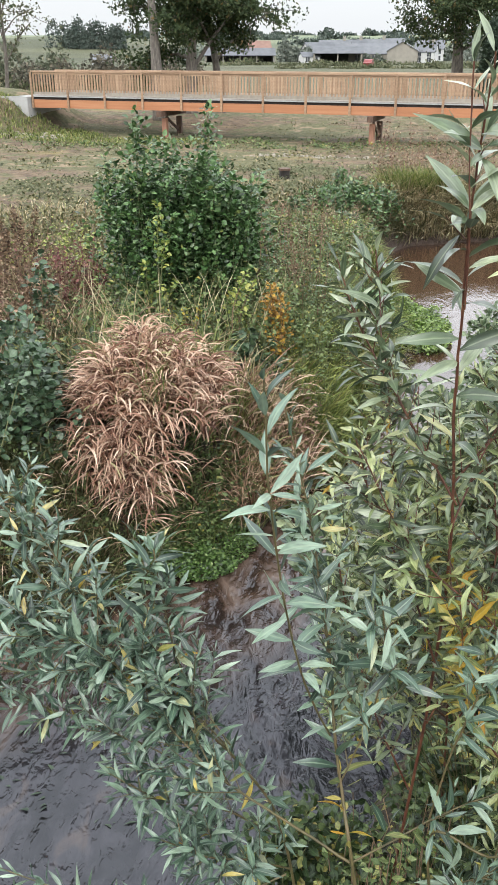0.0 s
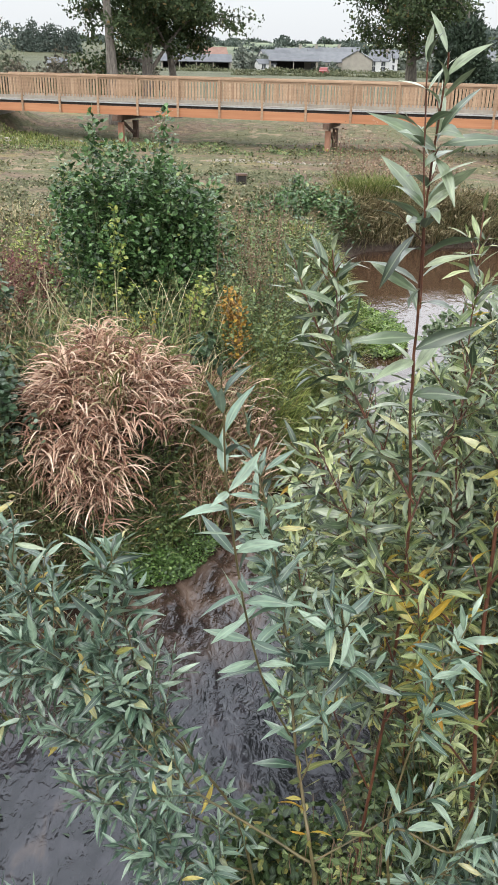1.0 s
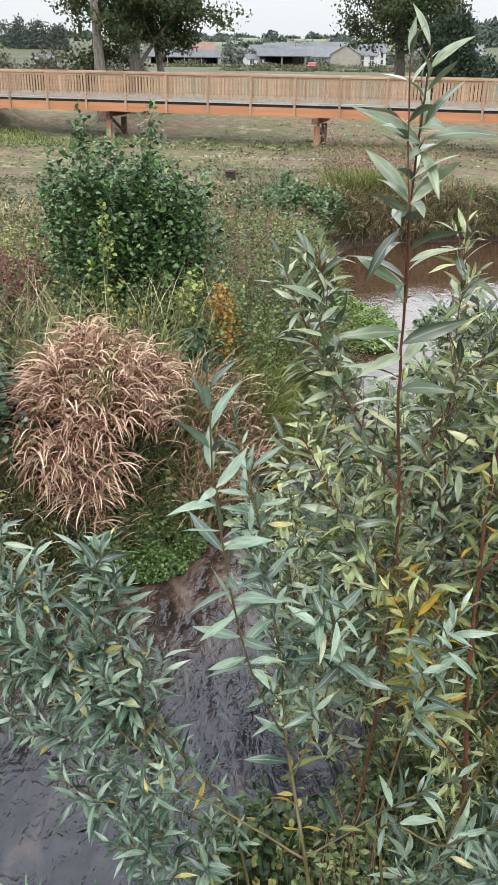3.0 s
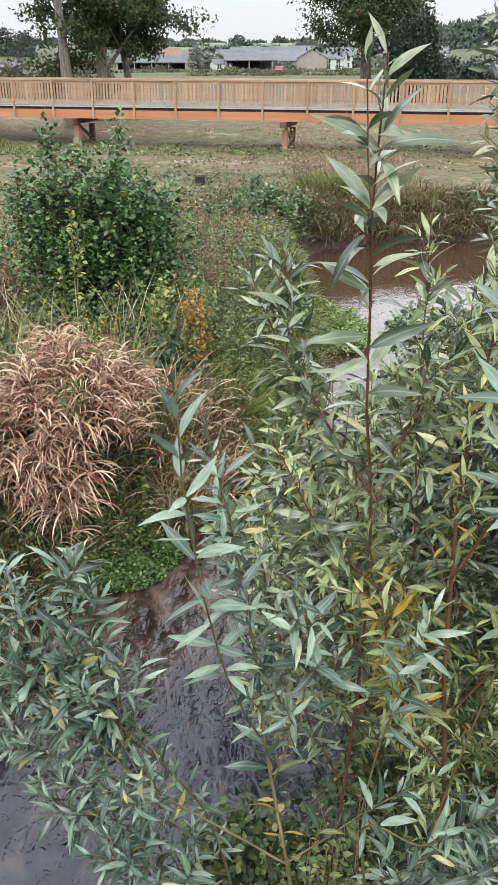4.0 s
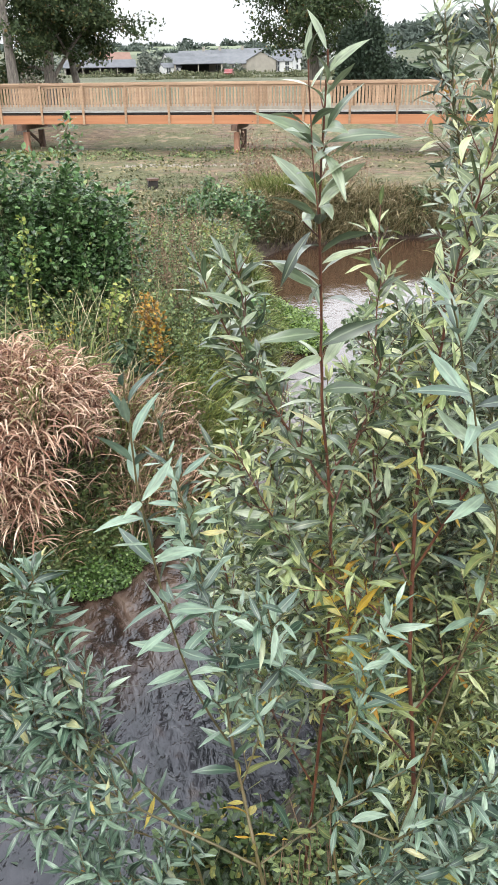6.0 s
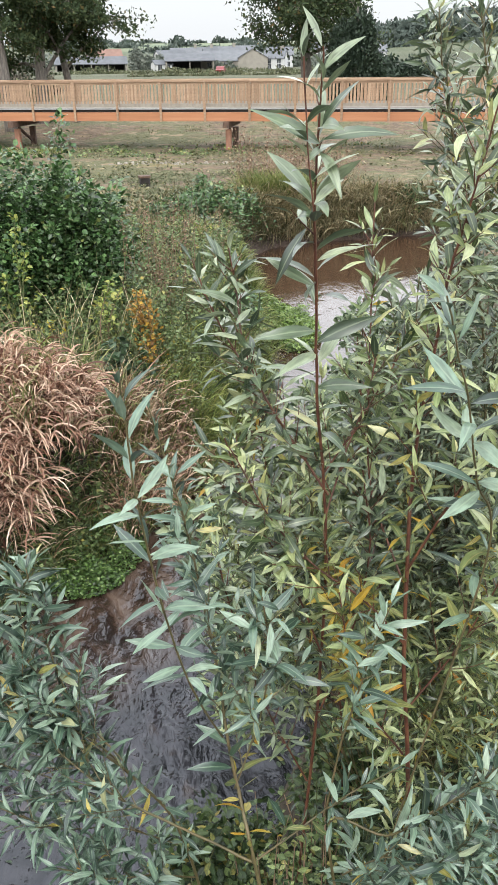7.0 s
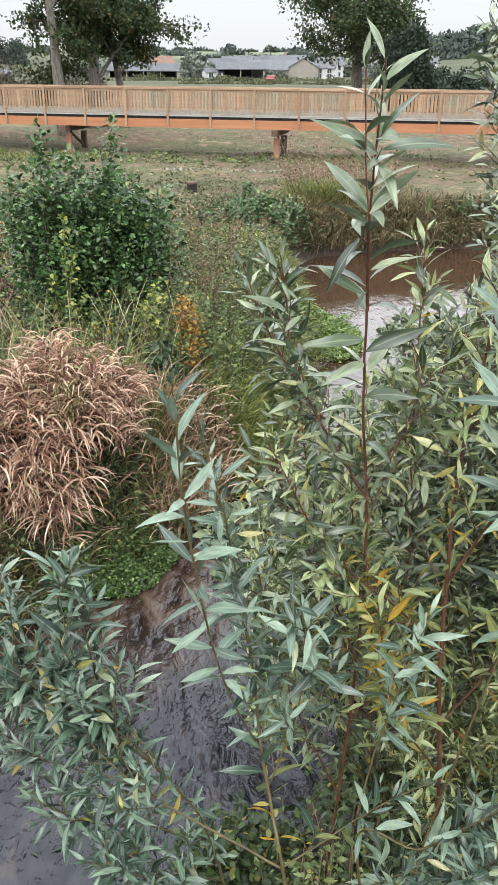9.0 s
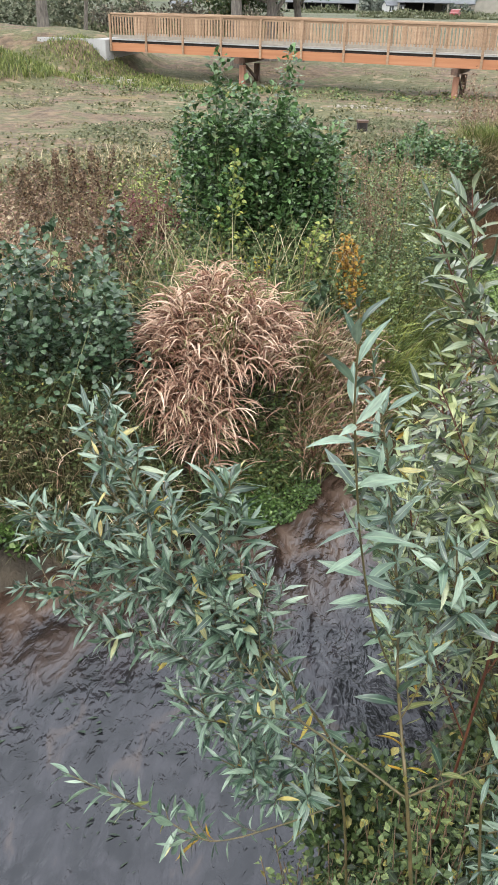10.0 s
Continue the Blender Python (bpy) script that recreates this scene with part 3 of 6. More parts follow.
    b.inputs["Specular Tint"].default_value = (0.88, 0.92, 1.0, 1)
    # broken water in the narrows, calm in the pool
    sp = nt.nodes.new("ShaderNodeSeparateXYZ")
    L(co.outputs["Object"], sp.inputs[0])
    far = nt.nodes.new("ShaderNodeMath")
    far.operation, far.use_clamp = "DIVIDE", True
    L(sp.outputs["Y"], far.inputs[0])
    far.inputs[1].default_value = 20.0
    mr = ramp(nt, [(0.0, (0.7, 0.7, 0.7)), (0.19, (0.75, 0.75, 0.75)), (0.27, (0.85, 0.85, 0.85)), (0.36, (0.6, 0.6, 0.6)), (0.6, (0.14, 0.14, 0.14)), (0.8, (0.09, 0.09, 0.09)), (0.92, (0.05, 0.05, 0.05))])
    L(far.outputs[0], mr.inputs["Fac"])
    bp = nt.nodes.new("ShaderNodeBump")
    bp.inputs["Distance"].default_value = 0.10
    L(mr.outputs[0], bp.inputs["Strength"])
    # fine chop over the broad ripples
    n3 = nt.nodes.new("ShaderNodeTexNoise")
    n3.inputs["Scale"].default_value, n3.inputs["Detail"].default_value, n3.inputs["Distortion"].default_value = 11.0, 4, 0.8
    L(mp.outputs[0], n3.inputs["Vector"])
    fine = nt.nodes.new("ShaderNodeMath")
    fine.operation = "MULTIPLY_ADD"
    L(n3.outputs["Fac"], fine.inputs[0])
    fine.inputs[1].default_value = 0.34
    L(n1.outputs["Fac"], fine.inputs[2])
    L(fine.outputs[0], bp.inputs["Height"])
    L(bp.outputs[0], b.inputs["Normal"])
    ob = new("water", make_mesh("water", V, F, m))
    tagged(ob, "murky brown stream water with small ripples", "water", kind="structure")


make_ground()
make_water()


# ---- the timber footbridge ----
def along(k, off=0.0, z=0.0):
    """A point k bays of 2 m along the bridge, off metres to its far side."""
    p = BR0 + BRD * 2.0 * k + BRN * off
    return np.array([p[0], p[1], z])


def make_bridge(bays=18, wide=2.2):
    br = thing("footbridge", along(0, 0, 2.5), "long pale timber footbridge with slatted railings on orange beams", "bridge")
    mid, ln = bays / 2, bays * 2.0
    slat = make_mesh("baluster", *block((0, 0, 0), (0.072, 0.028, 0.78)), M_TIMBER, smooth=False)
    post = make_mesh("post", *block((0, 0, 0), (0.10, 0.07, 1.62), 0, 0.008), M_TIMBER, smooth=False)
    rng = rng_of(5)
    for side, off in (("near", 0.0), ("far", wide)):
        sgn = -1 if off == 0 else 1
        for k in range(bays):
            part("top_rail", block(along(k + 0.5, off, 3.69), (1.996, 0.15, 0.07), BR_TURN), M_TIMBER, br, smooth=False)
            part("kick_board", block(along(k + 0.5, off, 2.705), (1.9, 0.04, 0.13), BR_TURN), M_GREYWOOD, br, "weathered grey kick board" if k == 0 else "", smooth=False)
            part("under_rail", block(along(k + 0.5, off, 3.60), (1.9, 0.045, 0.09), BR_TURN), M_TIMBER, br, smooth=False)
            part("beam", block(along(k + 0.5, off, 2.235), (1.99, 0.16, 0.37), BR_TURN), M_GLULAM, br, "orange glued timber beam" if k == 0 else "", smooth=False)
        for k in range(bays + 1):
            o = new("post", post)
            o.parent = br
            o.location = along(k, off + sgn * 0.125, 2.85) - along(0, 0, 2.5)
            o.rotation_euler[2] = BR_TURN
        far = []
        for k in range(bays):
            for i in range(13):
                f = k + (i + 0.5) / 13
                z = 3.17 + rng.uniform(-0.01, 0.01)
                if off == 0:
                    o = new("baluster", slat)
                    o.parent = br
                    o.location = along(f, 0.0, z) - along(0, 0, 2.5)
                    o.rotation_euler[2] = BR_TURN + rng.uniform(-0.05, 0.05)
                else:
                    far.append(block(along(f, off, z), (0.072, 0.028, 0.78), BR_TURN))
        if far:
            part("far_railing", merge(far), M_TIMBER, br, kind="stuff", smooth=False)
    part("deck_edge", block(along(mid, -0.06, 2.565), (ln, 0.06, 0.05), BR_TURN), M_STEEL, br, "pale metal deck edge", smooth=False)
    # recessed black strips added to draw the shadow gap below the deck
    for off in (0.03, wide - 0.03):
        part("gap_shade_strip", block(along(mid, off, 2.478), (ln, 0.07, 0.11), BR_TURN), M_BLACKWOOD, br, "dark strip added for the shadow line between beam and deck", smooth=False)
    for k in range(bays * 4):
        part("deck_plank", block(along((k + 0.5) / 4, wide / 2, 2.575), (0.488, wide - 0.1, 0.05), BR_TURN), M_GREYWOOD, br, smooth=False)
    for k in (3.5, 8.5, 13.5):
        g = ground_z(*along(k)[:2])[0]
        pier = part("pier_cap", block(along(k, wide / 2 - 0.15, 1.92), (0.26, wide + 0.7, 0.24), BR_TURN), M_DARKWOOD, br, "dark timber cross beam", smooth=False)
        for off, mt in ((0.15, M_REDWOOD), (wide - 0.35, M_DARKWOOD)):
            part("pier_post", block(along(k, off, (g + 1.6) / 2 - 0.1), (0.24, 0.24, 2.0 - g), BR_TURN, 0.02), mt, br, smooth=False)
        part("brace", beam_between(along(k, 0.3, 1.75), along(k, wide - 0.5, g + 0.25), 0.07, 0.12), M_DARKWOOD, br, smooth=False)
    ab = new("abutment", make_mesh("abutment", *merge([block((0, 0, 0), (1.0, wide + 0.9, 1.9), 0, 0.03), block((-1.6, -1.5, 0.12), (3.4, 0.35, 1.66), 0.18, 0.02)]), M_CONCRETE, smooth=False))
    ab.location, ab.rotation_euler[2] = along(-0.3, wide / 2, 1.6), BR_TURN
    tagged(ab, "pale concrete bridge abutment with a wing wall", "abutment", kind="structure")
    path = new("path", make_mesh("path", *block((0, 0, 0), (60, 2.6, 0.12), 0, 0.02), M_CONCRETE, smooth=False))
    path.location, path.rotation_euler[2] = along(-15.4, wide / 2 + 0.1, 2.47), BR_TURN
    tagged(path, "pale gravel path leading onto the footbridge", "path", kind="structure")


make_bridge()
# ---- plants ----
OVATE = [leaf_shape([0.02, 0.32, 0.29, 0.01], f, c, w) for f, c, w in ((0.2, 0.1, 0.1), (0.35, 0.25, 0.0), (0.1, 0.3, 0.2), (0.25, -0.05, 0.15))]
ROUND = [leaf_shape([0.05, 0.42, 0.40, 0.05], f, c, w) for f, c, w in ((0.15, 0.1, 0.15), (0.3, 0.2, 0.1), (0.05, 0.3, 0.2))]
LANCE = [leaf_shape([0.010, 0.066, 0.100, 0.106, 0.088, 0.050, 0.003], *q) for q in ((0.18, 0.22, 0.06, 0.3, 0.05), (0.3, 0.36, 0.0, -0.5, -0.12), (0.1, 0.1, 0.1, 0.6, 0.06), (0.22, 0.5, 0.05, 0.2, 0.14), (0.15, -0.05, 0.08, -0.4, -0.16), (0.3, 0.3, 0.12, 0.9, 0.1), (0.4, 0.42, 0.05, -0.8, 0.04), (0.12, 0.28, 0.14, 0.0, 0.2))]
SMALL = [flat_leaf(0.3, 0.2), flat_leaf(0.22, 0.1), flat_leaf(0.36, 0.3)]
THIN = [flat_leaf(0.12, 0.3), flat_leaf(0.09, 0.1)]


def scatter(n, rng, cx, cy, rx, ry, power=0.5):
    a, r = rng.uniform(0, 2 * np.pi, n), rng.uniform(0, 1, n) ** power
    return cx + rx * r * np.cos(a), cy + ry * r * np.sin(a)


def on_ground(x, y, lift=0.0):
    return np.stack([x, y, np.maximum(ground_z(x, y), -0.05) + lift], 1)


def meadow_patch(name, label, category, n, cx, cy, rx, ry, length, width, mat, seed, lean=(0.05, 0.9), seg=4, parent=None, power=0.5, az=None, dry=True, clump=0, spread=0.15):
    """A patch of grass blades standing on the ground, all one stuff."""
    rng = rng_of(seed)
    x, y = scatter(n, rng, cx, cy, rx, ry, power)
    if dry:
        keep = shore(x, y) > 0.02
        x, y = x[keep], y[keep]
    if clump:
        c = rng.integers(0, len(x), len(x)) // clump * clump % len(x)
        x, y = x[c] + rng.normal(0, spread, len(x)), y[c] + rng.normal(0, spread, len(x))
    n = len(x)
    P = on_ground(x, y, -0.02)
    A = rng.uniform(0, 2 * np.pi, n) if az is None else rng.normal(az[0], az[1], n)
    ln = rng.uniform(*length, n)
    geo = blades(P, A, ln, rng.uniform(0, lean[0] + 0.15, n), rng.uniform(0.3, 1.0, n) * lean[1] * 2, rng.uniform(0.6, 1.2, n) * width, seg, rng)
    ob = new(name, make_mesh(name, *geo[:2], mat, geo[2]))
    tagged(ob, label, category, kind="stuff")
    return ob


def bush(name, label, category, base, tips, shapes, mat, stem_mat, leaf, per_m, seed, group="", r0=0.012, spread=0.09, start=0.25, near=0, flat=0.5, droop=0.15, foot=0.08, twig=0.25):
    """A leafy plant: stems from its base to the tips, side twigs and leaves along their outer part."""
    rng = rng_of(seed)
    base = np.asarray(base, float)
    ob = thing(name, base, label, category, group)
    stems, P, D = [], [], []
    for tip in tips:
        tip = np.asarray(tip, float)
        b = base + np.append(rng.normal(0, 1, 2) * foot + (tip - base)[:2] * min(0.75, foot * 2), 0)
        up = np.linalg.norm(tip - b)
        m = (b + tip) / 2 + np.append(rng.normal(0, 0.06 * up, 2), 0.1 * up)
        line = spline([b, m, tip], 12)
        stems.append(tube(line, r0, r0 * 0.25, 5))
        cnt = max(4, int(up * (1 - start) * per_m))
        f = start + (1 - start) * rng.uniform(0, 1, cnt) ** 0.8
        i = f * 11
        k = np.minimum(i.astype(int), 10)
        at = line[k] + (line[k + 1] - line[k]) * (i - k)[:, None]
        out = rng.normal(0, 1, (cnt, 3)) * (1, 1, 0.6)
        out = unit(out)
        reach = rng.uniform(0, 1, cnt)[:, None] * twig * (1.15 - f)[:, None] * 1.2
        P.append(at + out * reach)
        D.append(unit(out + (0, 0, 0.1) + 0.35 * unit(line[k + 1] - line[k])))
    P, D = np.concatenate(P), np.concatenate(D)
    n = len(P)
    D[:, 2] -= droop
    T = axes_of(D, np.tile((0.0, 0, 1.0), (n, 1)) + rng.normal(0, flat, (n, 3)), rng.normal(0, 0.35, n))
    size = rng.uniform(0.6, 1.15, n) * leaf
    part("stalk_mass", merge(stems), stem_mat, ob, kind="stuff")
    if near:
        order = np.argsort(P[:, 1] - 0.3 * P[:, 2])[:near]
        meshes = [make_mesh("leaf", V, F, mat, U) for V, F, U in shapes]
        for q in order:
            o = new("leaf", meshes[rng.integers(len(meshes))])
            o.parent = ob
            mm = Matrix([list(r) for r in T[q] * size[q]]).to_4x4()
            o.matrix_basis = Matrix.Translation(Vector(P[q] - base)) @ mm
        keep = np.ones(n, bool)
        keep[order] = False
        P, T, size = P[keep], T[keep], size[keep]
    if len(P):
        part("foliage", place(shapes, P, T, size, None, rng), mat, ob, kind="stuff")
    return ob


def dome_tips(rng, n, cx, cy, rx, ry, z0, z1, fall=0.8, low=0.7):
    """Stem tips over a dome-shaped crown."""
    a, r = rng.uniform(0, 2 * np.pi, n), np.sqrt(rng.uniform(0, 1, n))
    return [(cx + rx * q * math.cos(t), cy + ry * q * math.sin(t), z0 + (z1 - z0) * math.sqrt(max(0, 1 - fall * q * q)) * rng.uniform(low, 1.0)) for t, q in zip(a, r)]


def dry_tussock():
    """The great tussock of pinkish dead grass that hangs over the bank."""
    rng = rng_of(11)
    cx, cy, zb = -1.0, 7.6, 0.85
    ob = thing("grass_tussock", (cx, cy, zb), "large tussock of pinkish tan dead grass drooping over the stream bank", "grass")
    n = 2900
    a, q = rng.uniform(0, 2 * np.pi, n), np.sqrt(rng.uniform(0, 1, n))
    x, y = cx + 0.72 * q * np.cos(a), cy + 0.5 * q * np.sin(a)
    lumps = 0.15 * np.sin(9 * x + 2) * np.sin(8 * y) + 0.08 * np.sin(17 * x + 5 * y)
    z = zb + 0.30 + 0.9 * np.sqrt(np.clip(1 - q ** 2 * 0.93, 0, 1)) * rng.uniform(0.5, 1.0, n) + lumps
    P = np.stack([x, y, z], 1)
    A = np.where(q < 0.55, rng.normal(-1.57, 1.4, n), np.arctan2(y - cy - 0.3, (x - cx)) + rng.normal(0, 1.3, n))
    part("dead_grass", blades(P, A, rng.uniform(0.24, 0.5, n), rng.uniform(0.0, 0.7, n), rng.uniform(2.0, 3.3, n), rng.uniform(0.011, 0.024, n), 8, rng, 1.2), M_STRAW, ob, "pinkish tan dead blades", kind="stuff")
    n = 1000
    tuft = rng.integers(0, 7, n)
    ux = np.array([-1.55, -1.35, -1.15, -1.0, -1.3, -0.9, -1.15])[tuft] + rng.normal(0, 0.12, n)
    uz = np.array([1.2, 0.98, 1.25, 0.88, 1.1, 1.3, 0.72])[tuft] + rng.normal(0, 0.16, n)
    P = np.stack([ux, 7.08 - 0.22 * (1.1 - uz) + rng.normal(0, 0.08, n), uz], 1)
    part("hanging_grass", blades(P, rng.normal(-1.57, 0.9, n), rng.uniform(0.3, 0.55, n), rng.uniform(0.3, 1.1, n), rng.uniform(2.2, 3.3, n), rng.uniform(0.011, 0.022, n), 8, rng, 1.2), M_STRAW, ob, "hanging tan blades", kind="stuff")
    n = 420
    x, y = scatter(n, rng, cx, cy + 0.2, 0.75, 0.4)
    P = np.stack([x, y, np.full(n, zb + 0.5)], 1)
    part("green_grass", blades(P, rng.uniform(0, 6.3, n), rng.uniform(0.6, 1.1, n), rng.uniform(0, 0.3, n), rng.uniform(0.6, 1.8, n), rng.uniform(0.008, 0.013, n), 6, rng), M_GRASS, ob, "fresh green blades", kind="stuff")
    n = 60
    P = np.stack([rng.normal(-0.85, 0.06, n), rng.normal(7.1, 0.08, n), rng.uniform(1.6, 1.9, n)], 1)
    part("green_tuft", blades(P, rng.uniform(0, 6.3, n), rng.uniform(0.2, 0.35, n), rng.uniform(0, 0.5, n), rng.uniform(0.8, 2.2, n), rng.uniform(0.007, 0.011, n), 5, rng), M_GRASS, ob, "small green tuft", kind="stuff")


def cress_bed(n, cx, cy, rx, ry, lift, seed, size=0.035, mat=M_CRESS):
    rng = rng_of(seed)
    x, y = scatter(n, rng, cx, cy, rx, ry, 0.55)
    z = np.maximum(ground_z(x, y), 0.0) + rng.uniform(0.0, lift, n) * (0.5 + 0.5 * bumps(x, y, 5))
    P = np.stack([x, y, z + 0.02], 1)
    D = rng.normal(0, 1, (n, 3)) * (1, 1, 0.3)
    T = axes_of(D, np.tile((0.0, -0.3, 1.0), (n, 1)) + rng.normal(0, 0.6, (n, 3)), np.zeros(n))
    geo = place([flat_leaf(0.45, 0.1), flat_leaf(0.4, 0.2), flat_leaf(0.35, -0.1)], P, T, rng.uniform(0.6, 1.2, n) * size, None, rng)
    ob = new("watercress", make_mesh("watercress", *geo[:2], mat, geo[2]))
    tagged(ob, "bright green mat of watercress at the water's edge", "watercress", kind="stuff")


def stalk_patch(name, label, category, n, cx, cy, rx, ry, height, mat, stem_mat, seed, leaf=0.06, per=16, shapes=None, top=0.3, rad=0.05):
    """A stand of upright weeds: thin stalks set with small leaves."""
    rng = rng_of(seed)
    x, y = scatter(n, rng, cx, cy, rx, ry)
    keep = shore(x, y) > 0.05
    x, y = x[keep], y[keep]
    B = on_ground(x, y, -0.02)
    n = len(B)
    ob = thing(name, (cx, cy, ground_z(cx, cy)[0]), label, category, kind="stuff")
    h = rng.uniform(*height, n)
    tip = B + np.stack([rng.normal(0, 0.12, n) * h, rng.normal(0, 0.12, n) * h, h], 1)
    part("stalk_mass", merge([tube(spline([b, (b + t) / 2 + rng.normal(0, 0.02, 3), t], 4), 0.005, 0.002, 4) for b, t in zip(B, tip)]), stem_mat, ob, kind="stuff")
    f = rng.uniform(top, 1.0, (n, per))
    P = (B[:, None] + (tip - B)[:, None] * f[..., None]).reshape(-1, 3)
    m = len(P)
    out = unit(rng.normal(0, 1, (m, 3)) * (1, 1, 0.5))
    P = P + out * rng.uniform(0, rad, m)[:, None]
    T = axes_of(out + (0, 0, 0.1), np.tile((0.0, 0, 1.0), (m, 1)) + rng.normal(0, 0.4, (m, 3)), rng.normal(0, 0.3, m))
    part("foliage", place(shapes or SMALL, P, T, rng.uniform(0.5, 1.2, m) * leaf, None, rng), mat, ob, kind="stuff")
    return ob


# peninsula: the tussock, what grows round it, and the cress at its foot
dry_tussock()
cress_bed(6000, -0.5, 7.3, 0.62, 0.62, 0.26, 21, 0.034)
cress_bed(3000, -0.58, 6.78, 0.46, 0.26, 0.20, 25, 0.036)
cress_bed(1300, -1.35, 6.5, 0.45, 0.25, 0.2, 22)
cress_bed(6500, 3.05, 14.5, 0.6, 1.5, 0.34, 23, 0.065, M_CRESS_BRIGHT)
meadow_patch("tall_grass", "tall green and tan grass behind the dead tussock", "grass", 800, -0.9, 8.4, 1.2, 0.5, (0.45, 0.95), 0.019, M_GRASS, 31, (0.2, 1.35), 6)
meadow_patch("dry_grass", "pale dry grass stalks standing behind the tussock", "grass", 420, -0.9, 8.6, 1.2, 0.6, (0.6, 1.15), 0.018, M_STRAW_PALE, 32, (0.15, 1.25), 6)
meadow_patch("bank_grass", "olive grass on the bank beside the tussock", "grass", 600, 0.35, 8.2, 0.55, 0.8, (0.35, 0.8), 0.016, M_GRASS_OLIVE, 33, (0.2, 1.0), 5)
meadow_patch("bank_grass", "dry reddish grass hanging at the stream edge", "grass", 700, 0.25, 7.6, 0.4, 0.5, (0.3, 0.75), 0.013, M_STRAW, 34, (0.3, 1.2), 5)
meadow_patch("green_tuft", "fresh green grass tufts near the pool", "grass", 1500, 0.8, 10.2, 0.6, 1.2, (0.2, 0.5), 0.016, M_GRASS, 35, (0.15, 1.0), 5)
meadow_patch("bank_grass", "short olive grass along the left bank", "grass", 1600, -2.3, 6.5, 0.9, 0.6, (0.15, 0.5), 0.009, M_GRASS_OLIVE, 36, (0.2, 1.1), 4)

r_ = rng_of(41)
tips = dome_tips(r_, 125, -0.95, 11.3, 1.15, 0.85, 1.1, 3.58, 0.35, 0.5) + [(-1.4, 11.0, 4.0), (-1.45, 11.1, 3.8), (-0.5, 11.2, 3.98), (-0.42, 11.3, 3.7), (-1.9, 11.2, 3.4), (-1.15, 11.1, 3.6), (0.15, 11.5, 3.2)]
bush("shrub", "dense dark green leafy shrub standing behind the tussock", "shrub", (-1.0, 11.4, 0.9), tips, OVATE, M_BUSH, M_STEM_GREEN, 0.086, 96, 42, r0=0.009, near=280, twig=0.5, start=0.05, foot=0.35)
r_ = rng_of(43)
bush("shrub", "grey-green broadleaf shrub at the water side of the bank", "shrub", (-2.8, 7.2, 0.7), dome_tips(r_, 44, -2.8, 7.2, 1.05, 0.7, 0.7, 2.85, 0.6, 0.45) + [(-1.95, 7.0, 2.2), (-1.9, 7.0, 1.9), (-2.05, 6.9, 2.45), (-1.85, 6.9, 1.3), (-2.0, 6.85, 1.0)], ROUND, M_BUSH_COOL, M_STEM_GREEN, 0.078, 72, 44, near=250, twig=0.45, start=0.08, foot=0.3)
bush("sapling", "small blue-green sapling among brown weeds", "sapling", (-2.5, 9.6, 0.9), [(-2.45, 9.5, 2.5), (-2.6, 9.6, 2.2), (-2.35, 9.6, 2.1)], OVATE, M_BUSH_COOL, M_STEM_GREEN, 0.11, 45, 45, twig=0.25)
bush("vine", "yellow-green climbing vine hanging down the shrub", "vine", (-1.1, 10.3, 1.2), [(-1.12, 10.3, 2.95), (-1.05, 10.3, 2.5), (-1.3, 10.3, 2.2), (-0.9, 10.3, 2.0)], OVATE, M_VINE, M_STEM_GREEN, 0.08, 42, 46, twig=0.16, start=0.1)
bush("yellow_weed", "yellow-leaved weed in front of the shrub", "weed", (0.0, 9.6, 0.9), [(-0.03, 9.55, 2.3), (0.06, 9.6, 2.15), (-0.15, 9.6, 2.05)], OVATE, M_VINE, M_STEM_DRY, 0.065, 70, 47, twig=0.18, start=0.4)
bush("ochre_weed", "ochre-brown withering weed beside the shrub", "weed", (0.28, 9.4, 0.9), [(0.25, 9.35, 2.2), (0.36, 9.4, 2.1), (0.18, 9.4, 2.0), (0.42, 9.4, 1.8), (0.3, 9.3, 1.6)], OVATE, M_ORANGELEAF, M_STEM_DRY, 0.06, 130, 48, twig=0.2, start=0.3)
bush("yellow_weed", "low yellow-leaved weed in front of the shrub", "weed", (-0.75, 9.7, 0.9), [(-0.8, 9.6, 1.85), (-0.6, 9.7, 1.85), (-0.95, 9.6, 1.8)], OVATE, M_YELLOWLEAF, M_STEM_DRY, 0.05, 45, 49, twig=0.16, start=0.5)
r_ = rng_of(50)
bush("dark_weed", "dark green broad-leaved weed beside the ochre plant", "weed", (0.05, 9.2, 0.85), dome_tips(r_, 16, 0.05, 9.2, 0.42, 0.3, 0.9, 1.75), ROUND, M_BUSH_COOL, M_STEM_GREEN, 0.10, 45, 51, twig=0.2, start=0.3)
stalk_patch("brown_weeds", "stand of rust-brown dead dock and weeds", "weeds", 230, -3.4, 10.2, 1.3, 1.6, (0.7, 1.45), M_RUSTWEED, M_STEM_DRY, 52, 0.055, 28)
stalk_patch("brown_weeds", "stand of brown dead weeds beyond the grey-green shrub", "weeds", 170, -4.2, 12.5, 1.8, 1.6, (0.6, 1.2), M_RUSTWEED, M_STEM_DRY, 53, 0.06, 26)
stalk_patch("red_weeds", "wine-red weeds beside the dark shrub", "weeds", 120, -2.35, 10.6, 0.4, 0.5, (0.8, 1.5), M_REDWEED, M_STEM_DRY, 54, 0.06, 22)
stalk_patch("green_weeds", "olive-green weeds on the bank behind the tussock", "weeds", 260, 0.55, 11.2, 0.9, 1.6, (0.5, 1.3), M_NETTLE, M_STEM_GREEN, 55, 0.06, 26)
